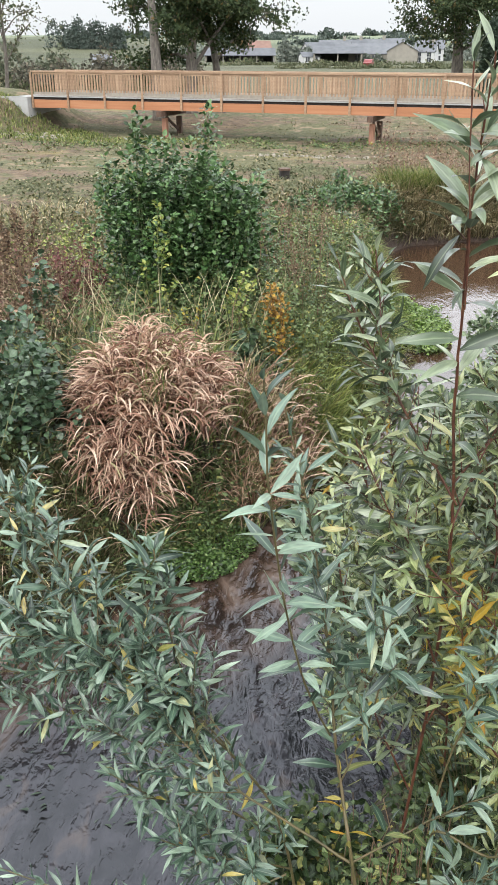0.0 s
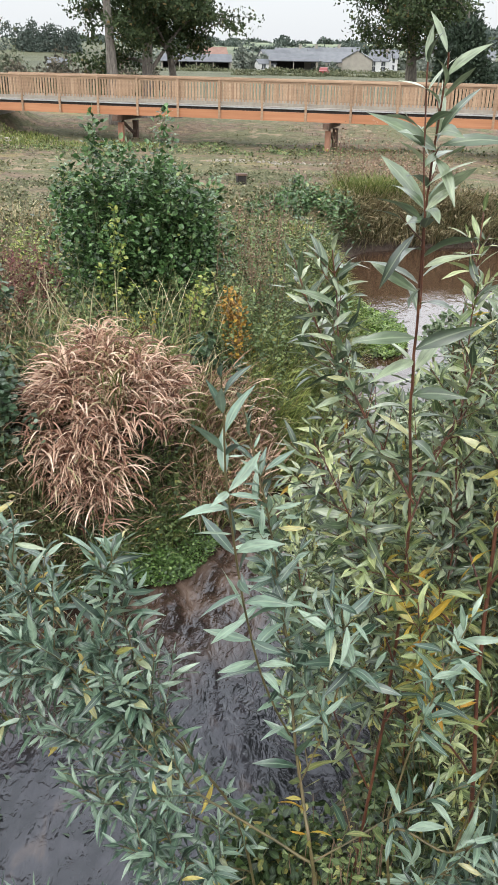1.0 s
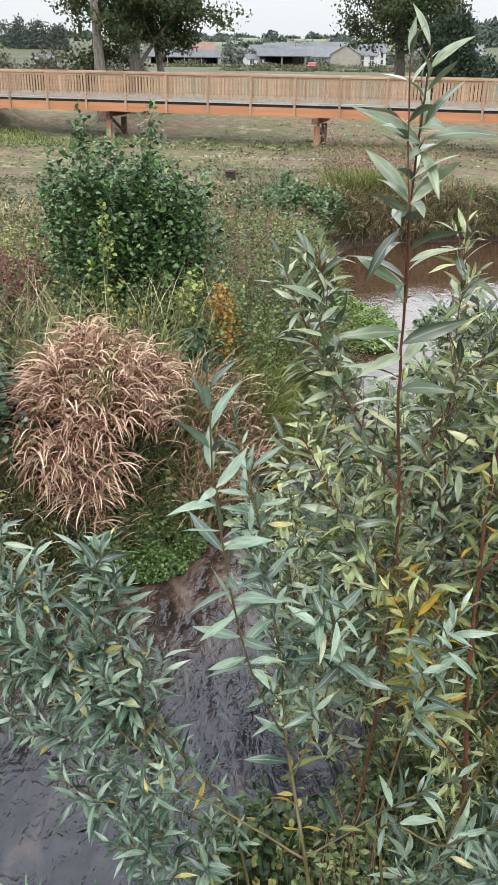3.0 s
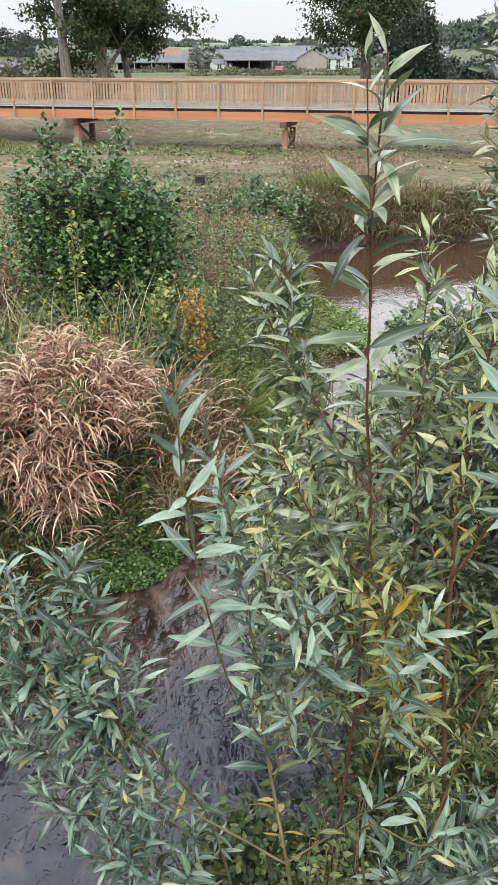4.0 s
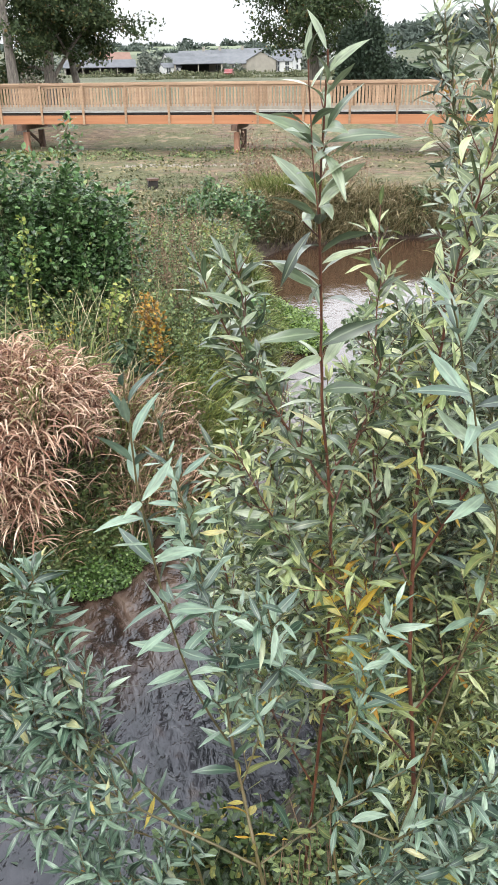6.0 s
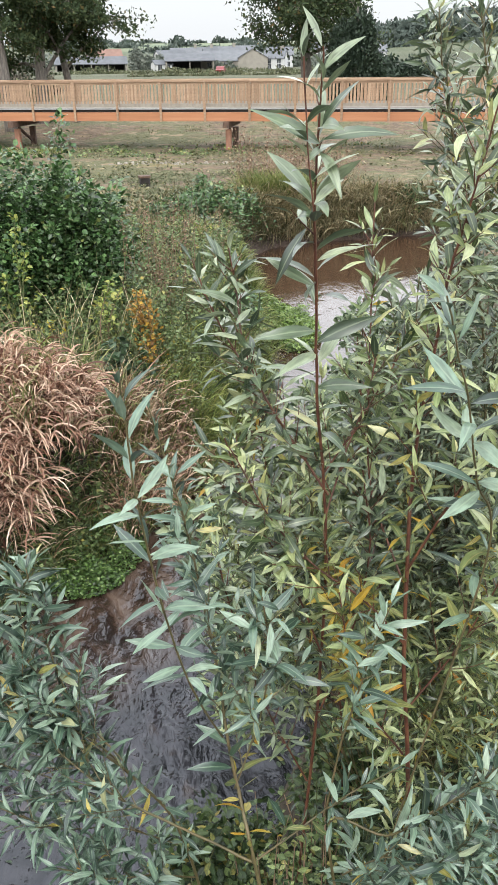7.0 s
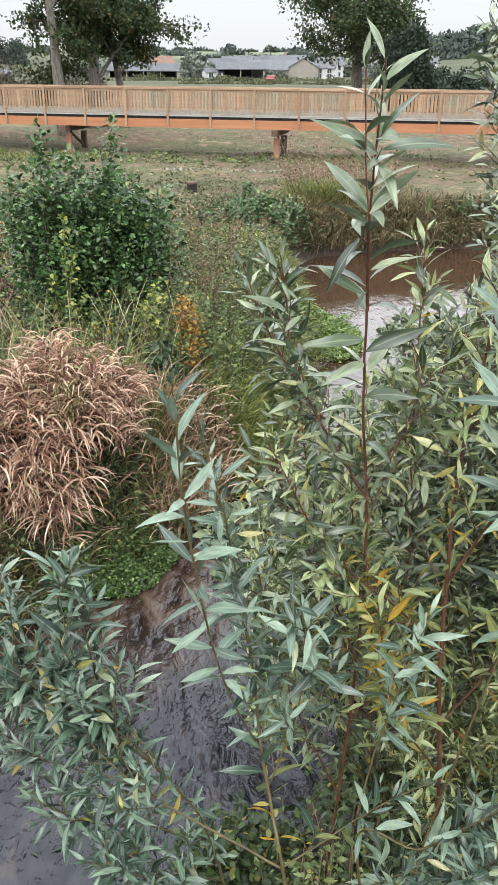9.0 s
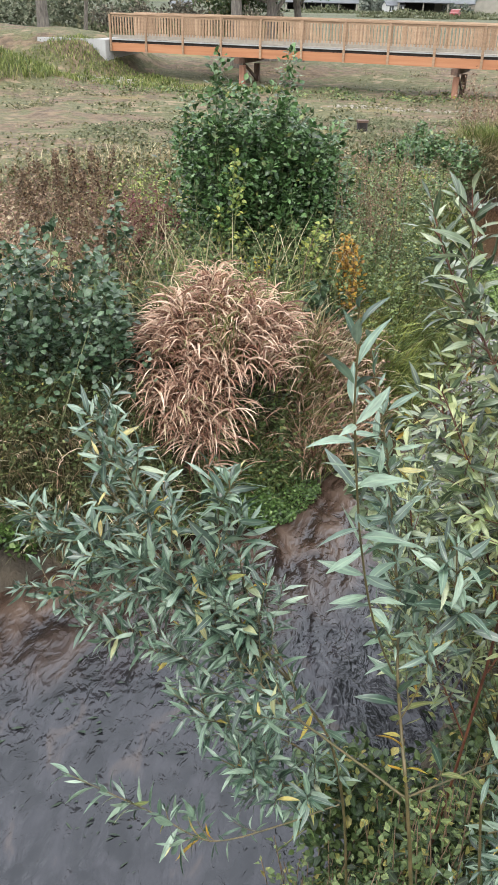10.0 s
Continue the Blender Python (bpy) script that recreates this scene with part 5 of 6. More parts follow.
tree("old grey-barked tree with a bare lower trunk", (-4.85, 47.2, 0.9), 11, 0.36, (3.4, 6.4, 11), 2600, 0.26, 301, lean=(-0.4, 0.3), start=0.55)
tree("broad dark tree with drooping leafy boughs", (-3.3, 50.0, 0.9), 9.5, 0.40, (3.5, 2.0, 9.5), 20000, 0.23, 302, lean=(0.5, 0), limbs=15, start=0.3)
tree("leaning tree beside the broad one", (-1.5, 51.0, 0.9), 9, 0.28, (3.1, 2.2, 9), 13000, 0.23, 303, lean=(-1.6, 0.5), limbs=13, start=0.35)
tree("big broad-crowned oak beyond the bridge", (14.6, 62.0, 0.9), 10.5, 0.5, (5.6, 0.6, 10.5), 22000, 0.26, 304, lean=(-0.9, 0), limbs=17, start=0.36)
tree("thin young tree with sparse leaves", (-16.4, 60.0, 1.6), 8, 0.16, (3.0, 3.2, 8), 1500, 0.24, 305, lean=(0.4, 0), limbs=10, start=0.3, mat=M_HEDGE)
tree("thin young tree with sparse leaves", (-19.6, 62.0, 1.6), 8, 0.16, (3.0, 3.2, 8), 1500, 0.24, 306, lean=(-0.3, 0), limbs=10, start=0.3, mat=M_HEDGE)
tree("thick-trunked tree behind the path", (-16.0, 50.0, 1.2), 9, 0.42, (3.6, 4.6, 9), 1800, 0.26, 307, limbs=10, start=0.42)


def evergreen(base, seed):
    rng = rng_of(seed)
    base = np.asarray(base, float)
    ob = thing("evergreen_tree", base, "dense dark rounded evergreen tree behind the bridge", "tree")
    part("trunk", tube(spline([base, base + (0.05, 0, 3), base + (0, 0, 6.5)], 8), 0.25, 0.05, 8), M_BARK, ob)
    n = 15000
    q = unit(rng.normal(0, 1, (n, 3)))
    q[:, 2] = np.abs(q[:, 2])
    lump = 1 + 0.13 * np.sin(7 * q[:, 0] + 3) * np.sin(6 * q[:, 2]) + 0.08 * np.sin(13 * q[:, 1]) * np.sin(11 * q[:, 2] + 1)
    P = base + q * (rng.uniform(0.82, 1.04, n) * lump)[:, None] * (1.95, 1.95, 5.8)
    T = axes_of(q + rng.normal(0, 0.5, (n, 3)), rng.normal(0, 1, (n, 3)), np.zeros(n))
    part("crown", place(SMALL, P, T, rng.uniform(0.6, 1.2, n) * 0.26, None, rng), M_EVERGREEN, ob, kind="stuff")


evergreen((16.4, 56.5, 0.9), 310)

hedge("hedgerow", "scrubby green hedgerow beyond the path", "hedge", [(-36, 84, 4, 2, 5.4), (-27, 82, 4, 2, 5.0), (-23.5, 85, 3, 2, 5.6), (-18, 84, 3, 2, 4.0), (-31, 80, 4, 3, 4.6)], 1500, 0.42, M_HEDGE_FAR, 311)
hedge("hedgerow", "grey-brown leafless scrub beyond the path", "hedge", [(-15.5, 86, 3, 2, 3.9), (-12.0, 88, 2.8, 2, 4.4), (-9.0, 89, 2.4, 2, 3.4), (-19.5, 80, 2.4, 2, 3.2), (-6.5, 92, 2.2, 2, 3.0)], 1500, 0.36, M_SCRUB, 319)
hedge("hedgerow", "low brownish hedge behind the path", "hedge", [(-20 + 2.2 * k, 66 + 0.3 * k, 1.8, 1.2, 1.6 + 0.5 * math.sin(k * 2.3)) for k in range(8)], 500, 0.36, M_HEDGE, 312)
hedge("hedgerow", "low hedge in front of the farm buildings", "hedge", [(-6 + 5 * k, 205 + 4 * math.sin(k), 4.0, 2, 1.3 + 0.7 * math.sin(k * 1.9)) for k in range(13)] + [(8 + 4.5 * k, 172 + 3 * math.sin(2 * k), 3, 1.5, 0.75 + 0.4 * math.sin(k * 2.3)) for k in range(12)] + [(23.4, 177, 2.6, 1.2, 1.15)], 350, 0.55, M_HEDGE, 313)
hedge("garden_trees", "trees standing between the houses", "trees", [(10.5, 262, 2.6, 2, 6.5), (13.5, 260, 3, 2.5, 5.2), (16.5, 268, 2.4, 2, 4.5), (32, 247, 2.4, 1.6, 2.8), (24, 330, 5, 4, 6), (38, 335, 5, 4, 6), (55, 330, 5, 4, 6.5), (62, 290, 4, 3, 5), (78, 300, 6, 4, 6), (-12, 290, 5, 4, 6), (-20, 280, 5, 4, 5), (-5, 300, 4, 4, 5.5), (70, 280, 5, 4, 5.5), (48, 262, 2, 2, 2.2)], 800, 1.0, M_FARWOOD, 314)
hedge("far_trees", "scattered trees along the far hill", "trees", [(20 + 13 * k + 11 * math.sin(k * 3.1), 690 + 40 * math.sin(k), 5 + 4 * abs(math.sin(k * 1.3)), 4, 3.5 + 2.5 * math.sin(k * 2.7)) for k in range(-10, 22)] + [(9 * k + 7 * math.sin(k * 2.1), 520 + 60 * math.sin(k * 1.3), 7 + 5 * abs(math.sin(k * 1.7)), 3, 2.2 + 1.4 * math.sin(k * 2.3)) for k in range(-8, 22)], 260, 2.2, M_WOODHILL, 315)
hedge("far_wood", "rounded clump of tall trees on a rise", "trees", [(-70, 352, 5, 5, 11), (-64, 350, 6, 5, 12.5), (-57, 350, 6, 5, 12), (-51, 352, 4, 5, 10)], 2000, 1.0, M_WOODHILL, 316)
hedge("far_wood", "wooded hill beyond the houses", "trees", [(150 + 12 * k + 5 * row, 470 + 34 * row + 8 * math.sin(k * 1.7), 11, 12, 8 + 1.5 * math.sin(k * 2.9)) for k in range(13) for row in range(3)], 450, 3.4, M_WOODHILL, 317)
hedge("dark_bush", "dark bushes beyond the bridge", "bushes", [(38, 118, 2.6, 2, 3.4), (42, 120, 3, 2, 3.6), (46, 121, 3, 2, 3.2), (33, 112, 2, 1.6, 1.8)], 1800, 0.5, M_EVERGREEN, 318)

M_WALL_WHITE = surface("white_render", [(0.40, 0.40, 0.39), (0.52, 0.52, 0.51)], 0.6, 0.85, 0.1, 6)
M_WALL_BUFF = surface("buff_render", [(0.20, 0.185, 0.155), (0.29, 0.265, 0.225)], 0.6, 0.85, 0.1, 6)
M_ROOF_GREY = surface("grey_roof", [(0.075, 0.080, 0.088), (0.125, 0.13, 0.14)], 0.8, 0.6, 0.2, 8)
M_ROOF_PALE = surface("pale_sheet_roof", [(0.065, 0.070, 0.078), (0.115, 0.12, 0.13)], 0.6, 0.8, 0.1, 6)
M_ROOF_RED = surface("red_tile_roof", [(0.15, 0.085, 0.065), (0.22, 0.13, 0.10)], 0.8, 0.8, 0.2, 8)
M_PANE = surface("dark_window_pane", [(0.03, 0.035, 0.04), (0.07, 0.075, 0.085)], 1, 0.2, 0.0, 5)
# near-black for painted shade inside the sheds, and for car wheels
M_SHADE = surface("interior_shade_and_tyre", [(0.03, 0.028, 0.025), (0.06, 0.055, 0.05)], 1, 0.9, 0.1, 5)


def roof_geo(w, d, h, over=0.4, thick=0.18):
    """A gabled roof along x with its eaves at z = 0."""
    w2, d2 = w / 2 + over, d / 2 + over
    k = h / (d / 2)
    z0 = -over * k
    V, F = [], []
    for dz in (0, thick):
        V += [(-w2, -d2, z0 + dz), (w2, -d2, z0 + dz), (w2, 0, h + dz), (-w2, 0, h + dz), (-w2, d2, z0 + dz), (w2, d2, z0 + dz)]
    F = [(1, 0, 3, 2), (2, 3, 4, 5), (6, 7, 8, 9), (9, 8, 11, 10), (0, 1, 7, 6), (5, 4, 10, 11)]
    F += [(1, 2, 8, 7), (2, 5, 11, 8), (3, 0, 6, 9), (4, 3, 9, 10)]
    return np.array(V, float), np.array(F)


def house(label, x, y, w, d, wall_h, roof_h, turn, wall, roof, windows=(3, 2), name="house", z=None, open_front=False, chimney=False):
    z = ground_z(x, y)[0] - 0.1 if z is None else z
    ob = thing(name, (x, y, z), label, "building", "buildings beyond the field")
    ob.rotation_euler[2] = turn

    def sub(nm, geo, mat, lab="", parent=ob):
        o = new(nm, make_mesh(nm, geo[0], geo[1], mat, smooth=False))
        o.parent = parent
        return tagged(o, lab)

    t = 0.3
    if open_front:
        sub("wall", merge([block((0, d / 2, wall_h / 2), (w, t, wall_h)), block((-w / 2, 0, wall_h / 2), (t, d, wall_h)), block((w / 2, 0, wall_h / 2), (t, d, wall_h))]), wall)
        # dark sheet before the back wall stands in for the shade within
        sub("shade_sheet", block((0, d / 2 - 0.35, wall_h / 2), (w - 0.7, 0.1, wall_h * 0.96)), M_SHADE)
        n = max(2, int(w / 4.5))
        for k in range(n + 1):
            sub("post", block((-w / 2 + 0.2 + (w - 0.4) * k / n, -d / 2, wall_h / 2), (0.25, 0.25, wall_h)), wall)
    else:
        sub("wall", merge([block((0, -d / 2, wall_h / 2), (w, t, wall_h)), block((0, d / 2, wall_h / 2), (w, t, wall_h)), block((-w / 2, 0, wall_h / 2), (t, d - t, wall_h)), block((w / 2, 0, wall_h / 2), (t, d - t, wall_h))]), wall)
        cols, rows_ = windows
        for a in range(cols):
            for b in range(rows_):
                wx, wz = -w / 2 + w * (a + 0.5) / cols, wall_h * (b + 0.55) / rows_
                pane = sub("window", block((wx, -d / 2 - t / 2 - 0.01, wz), (1.1, 0.06, 1.25)), M_PANE)
                sub("window_frame", merge([block((wx, -d / 2 - t / 2 - 0.05, wz), (0.08, 0.06, 1.25)), block((wx, -d / 2 - t / 2 - 0.05, wz - 0.68), (1.3, 0.14, 0.1))]), M_WALL_WHITE, "", pane)
    for s in (-1, 1):
        gv = np.array([(s * (w / 2 - 0.02) + q, yy, zz) for q in (-0.14, 0.14) for yy, zz in ((-d / 2, wall_h), (d / 2, wall_h), (0, wall_h + roof_h - 0.02))])
        sub("gable", (gv, [np.array([(0, 2, 1), (3, 4, 5)]), np.array([(0, 3, 5, 2), (1, 2, 5, 4)])]), wall)
    V, F = roof_geo(w, d, roof_h)
    rf = sub("roof", (V + (0, 0, wall_h), F), roof)
    if chimney:
        sub("chimney", block((w * 0.3, 0, wall_h + roof_h + 0.4), (0.9, 0.7, 1.6)), M_WALL_BUFF, "", rf)
    return ob


house("long low grey-roofed barn with an open front", -2.6, 252, 19, 8, 1.9, 1.7, 0.03, M_WALL_BUFF, M_ROOF_PALE, name="barn", open_front=True)
house("open-fronted shed with a pale sheet roof", 24.6, 250, 13, 9, 2.4, 1.7, -0.1, M_WALL_BUFF, M_ROOF_PALE, name="shed", open_front=True)
house("low white lean-to beside the open shed", 16.6, 249, 4.5, 5, 1.6, 1.0, 0.2, M_WALL_WHITE, M_ROOF_PALE, (2, 1), name="shed")
house("buff farm building with a long grey roof", 35.6, 256, 14, 9, 2.4, 2.4, -0.15, M_WALL_BUFF, M_ROOF_GREY, (3, 1), name="barn")
house("buff gabled barn with an open end", 42.6, 250, 6, 8, 3.0, 2.2, 1.35, M_WALL_BUFF, M_ROOF_GREY, (2, 1), name="barn")
house("white gabled house with small windows", 49.0, 250, 5.5, 6.5, 2.9, 2.2, -0.35, M_WALL_WHITE, M_ROOF_GREY, (2, 2), chimney=True)
house("white house with a grey roof", 56.5, 282, 8, 7, 3.6, 2.2, -0.2, M_WALL_WHITE, M_ROOF_GREY, (3, 2))
house("white house with a pale roof behind the shed", 22.0, 285, 9, 7, 3.2, 2.0, 0.3, M_WALL_WHITE, M_ROOF_PALE, (3, 2))
house("grey-roofed house behind the shed", 28.5, 300, 10, 8, 3.4, 2.4, -0.2, M_WALL_WHITE, M_ROOF_GREY, (4, 2), chimney=True)
house("buff house with a grey roof", 35.0, 306, 9, 8, 3.4, 2.6, 0.15, M_WALL_BUFF, M_ROOF_PALE, (3, 2), chimney=True)
house("grey-roofed house on the slope", 43.0, 312, 11, 8, 3.6, 2.6, 0.1, M_WALL_WHITE, M_ROOF_GREY, (4, 2), chimney=True)
house("white house on the slope behind the farm", 50.5, 320, 8, 8, 4.0, 2.4, -0.25, M_WALL_WHITE, M_ROOF_GREY, (3, 2))
house("red-tiled house among trees", 1.5, 290, 10, 8, 2.6, 3.0, 0.2, M_WALL_BUFF, M_ROOF_RED, (3, 2))
house("buff house with a red tiled roof", 86, 300, 10, 8, 3.0, 2.0, -0.3, M_WALL_BUFF, M_ROOF_RED, (4, 2))
house("white house with a grey roof", 98, 320, 11, 8, 4.2, 2.2, -0.2, M_WALL_WHITE, M_ROOF_GREY, (3, 2))
house("white row house with a pale roof", 92, 345, 17, 9, 5, 2.2, -0.3, M_WALL_WHITE, M_ROOF_PALE, (5, 2))
house("small white shed among far trees", -31, 190, 3.6, 3, 1.5, 0.8, 0.3, M_WALL_WHITE, M_ROOF_GREY, (2, 1))


def car(x, y, turn, paint):
    z = ground_z(x, y)[0]
    ob = thing("car", (x, y, z), "small red car parked beside the farm", "car")
    ob.rotation_euler[2] = turn
    prof = [(-2.0, 0.35), (-2.05, 0.8), (-1.2, 0.95), (-0.65, 1.45), (0.85, 1.48), (1.55, 0.98), (2.0, 0.85), (2.05, 0.35)]
    n = len(prof)
    V = np.array([(px, s * 0.82, pz) for s in (-1, 1) for px, pz in prof])
    F = [np.array([(i, (i + 1) % n, n + (i + 1) % n, n + i) for i in range(n)]), np.array([list(range(n))[::-1], list(range(n, 2 * n))])]
    o = new("body", make_mesh("body", V, F, paint, smooth=False))
    o.parent = ob
    for wx in (-1.3, 1.3):
        for s in (-1, 1):
            w = new("wheel", make_mesh("wheel", *tube([(wx, s * 0.7, 0.32), (wx, s * 0.86, 0.32)], 0.32, 0.32, 12), M_SHADE))
            w.parent = ob
    for s in (-1, 1):
        g = new("window", make_mesh("window", *block((0.1, s * 0.825, 1.2), (1.5, 0.02, 0.36)), M_PANE, smooth=False))
        g.parent = ob


car(24.2, 182, 1.3, surface("red_car_paint", [(0.15, 0.028, 0.028), (0.20, 0.04, 0.038)], 1, 0.3, 0.0, 5))


def marker_stump():
    ob = thing("timber_block", (1.15, 27.6, ground_z(1.15, 27.6)[0]), "dark weathered timber block standing on the field", "block")
    part("block", block((1.15, 27.6, ob.location[2] + 0.12), (0.30, 0.27, 0.34), 0.2, 0.04), M_BLACKWOOD, ob, smooth=False)
    part("lid", block((1.15, 27.6, ob.location[2] + 0.305), (0.35, 0.33, 0.06), 0.3, 0.04), M_DARKWOOD, ob, smooth=False)


marker_stump()


def stones(n, cx, cy, rx, ry, size, seed, label):
    rng = rng_of(seed)
    x, y = scatter(n, rng, cx, cy, rx, ry)
    geos = []
    for a, b in zip(x, y):
        s = size * rng.uniform(0.4, 1.0)
        V, F = block((0, 0, 0), (s, s * rng.uniform(0.6, 0.9), s * rng.uniform(0.4, 0.7)), rng.uniform(0, 3), s * 0.2)
        V = V * (1 + rng.normal(0, 0.08, V.shape)) + (a, b, ground_z(a, b)[0] + s * 0.12)
        geos.append((V, F))
    ob = new("rubble", make_mesh("rubble", *merge(geos), M_STONE, smooth=False))
    tagged(ob, label, "stones", kind="stuff")


stones(120, 2.6, 33.6, 3.2, 0.5, 0.13, 331, "low line of pale rubble stones on the field")
stones(60, -10.2, 40.6, 1.8, 1.3, 0.26, 332, "pale stones on the slope below the abutment")
# ---- the willows that stand before the bridge the camera looks from ----
# where the leaves have begun to turn
TURNING = [(0.74, 2.4, 2.78), (0.95, 2.3, 2.85), (0.85, 2.3, 2.6), (0.2, 1.95, 2.33), (0.36, 1.85, 2.2), (1.05, 2.25, 3.15)]


def willow(label, base, stems, seed, leaf_mat, near=280, yellow=0.03, gold=137.5, narrow=1.0, close=1.0, small=1.0):
    """stems: (points, thickness at the foot, leaves from, twigs a metre, longest twig, leaf length, bark)."""
    rng = rng_of(seed)
    base = np.asarray(base, float)
    base[2] = ground_z(base[0], base[1])[0] - 0.03
    stems = [([tuple(base)] + list(p[1:]) if p[0][2] < 1.0 else p, *q) for p, *q in stems]
    ob = thing("willow", base, label, "willow", "willows on the near bank")
    P, D, UPS, S, LOW = [], [], [], [], []
    twigs = []

    def dress(line, f0, length, spacing, tip_taper, sparse=False):
        """Leaves up a shoot, in a spiral."""
        seg = np.linalg.norm(np.diff(line, axis=0), axis=1)
        total = seg.sum()
        cum = np.concatenate([[0], np.cumsum(seg)])
        cnt = max(3, int(total * (1 - f0) / spacing))
        s = np.clip(np.linspace(f0, 1.0, cnt) * total + rng.normal(0, 0.7 * spacing, cnt), 0, total)
        at = np.stack([np.interp(s, cum, line[:, i]) for i in range(3)], 1)
        ax = unit(np.stack([np.interp(s, cum, np.gradient(line[:, i])) for i in range(3)], 1))
        ref = np.where(np.abs(ax[:, 2:3]) > 0.95, np.array([[1.0, 0, 0]]), np.array([[0, 0, 1.0]]))
        e1 = unit(np.cross(ax, ref))
        e2 = np.cross(e1, ax)
        ph = np.arange(cnt) * math.radians(gold) + rng.uniform(0, 6.3) + rng.normal(0, 0.3, cnt)
        rad = np.cos(ph)[:, None] * e1 + np.sin(ph)[:, None] * e2
        rel = np.linspace(0, 1, cnt)
        open_ = np.interp(rel, [0, 0.7, 1], [1.2, 0.9, 0.35]) * (rng.uniform(0.8, 1.2, cnt) if sparse else rng.uniform(0.6, 1.35, cnt))
        d = ax * np.cos(open_)[:, None] + rad * np.sin(open_)[:, None]
        d[:, 2] -= rng.uniform(-0.3, 0.25 if sparse else 0.5, cnt) * np.interp(rel, [0, 1], [1.0, 0.2])
        d = unit(d)
        P.append(at + rad * 0.004)
        D.append(d)
        UPS.append(ax * 0.9 + np.array([0, -0.15, 0.75]) + rng.normal(0, 0.28, (cnt, 3)))
        S.append(length * np.interp(rel, [0, 0.25, 0.75, 1], [0.75, 1.0, 0.95, tip_taper]) * (rng.uniform(0.85, 1.15, cnt) if sparse else rng.uniform(0.5, 1.2, cnt)))
        LOW.append(1 - rel + rng.normal(0, 0.25, cnt))

    for pts, r0, f0, per, reach, length, bark in stems:
        per, length, r0 = per * (1.0 if per < 3.2 else 1.75), length * (1.2 if length > 0.142 else 1.02) * small, r0 * 0.55
        ln = sum(np.linalg.norm(np.subtract(a, b)) for a, b in zip(pts, pts[1:]))
        line = spline(pts, max(10, int(ln / 0.06)))
        line = line + np.cumsum(rng.normal(0, 0.0010, line.shape), 0)
        part("stem", tube(line, r0, 0.0022, 7, 0.06, rng), bark, ob)
        few = per < 5.5
        dress(line, f0 if few else max(f0, 0.4), length, 0.036 if few else 0.026 * close, 0.6, few)
        m = int(ln * (1 - f0) * per)
        for q in range(m):
            f = f0 + (0.93 - f0) * (q + rng.uniform(0, 0.8)) / max(1, m)
            k = min(int(f * (len(line) - 1)), len(line) - 2)
            a, ax = line[k], unit(line[k + 1] - line[k])
            ph = q * math.radians(gold) + rng.normal(0, 0.4)
            e1 = unit(np.cross(ax, (0.3, 1.0, 0.2)))
            e2 = np.cross(e1, ax)
            rad = math.cos(ph) * e1 + math.sin(ph) * e2
            L_ = reach * rng.uniform(0.35, 1.0) * (1.1 - 0.7 * f)
            go = unit(ax * 0.75 + rad * 0.75 + np.array([0, 0, 0.12]))
            end = a + go * L_ + np.array([0, 0, 0.06 * L_])
            tw = spline([a, a + go * L_ * 0.5 + rng.normal(0, 0.02 * L_, 3), end], 7)
            twigs.append(tube(tw, 0.0024, 0.0010, 4))
            dress(tw, 0.12, length * rng.uniform(0.7, 1.0), 0.0172 * close, 0.5)
    P, D, UPS, S, LOW = (np.concatenate(q) for q in (P, D, UPS, S, LOW))
    if twigs:
        part("brushwood", merge(twigs), stems[0][6], ob, kind="stuff")
    n = len(P)
    T = axes_of(D, UPS, rng.normal(0, 0.5, n))
    wide = rng.uniform(0.85, 1.3, n) * narrow
    for c in TURNING:
        LOW = LOW + 1.6 * np.exp(-((P - np.array(c)) ** 2).sum(1) / 0.035)
    gone = LOW > np.quantile(LOW, 1 - yellow) if yellow else np.zeros(n, bool)
    order = np.argsort(P[:, 1] + 0.25 * np.abs(P[:, 2] - 3.2) - 0.8 * S)[:near]
    keep = np.ones(n, bool)
    keep[order] = False
    for mat, sel, nm in ((leaf_mat, ~gone, "leaf"), (M_WILLOW_YELLOW, gone, "yellow_leaf")):
        meshes = [make_mesh(nm, V, F, mat, U) for V, F, U in LANCE]
        for q in order[sel[order]]:
            o = new(nm, meshes[rng.integers(len(meshes))])
            o.parent = ob
            o.matrix_basis = Matrix.Translation(Vector(P[q] - base)) @ Matrix([list(r) for r in T[q] * (S[q] * wide[q], S[q], S[q])]).to_4x4()
        s2 = sel & keep
        if s2.any():
            part("foliage" if nm == "leaf" else "yellow_foliage", place(LANCE, P[s2], T[s2], S[s2], wide[s2], rng), mat, ob, kind="stuff")
    return ob


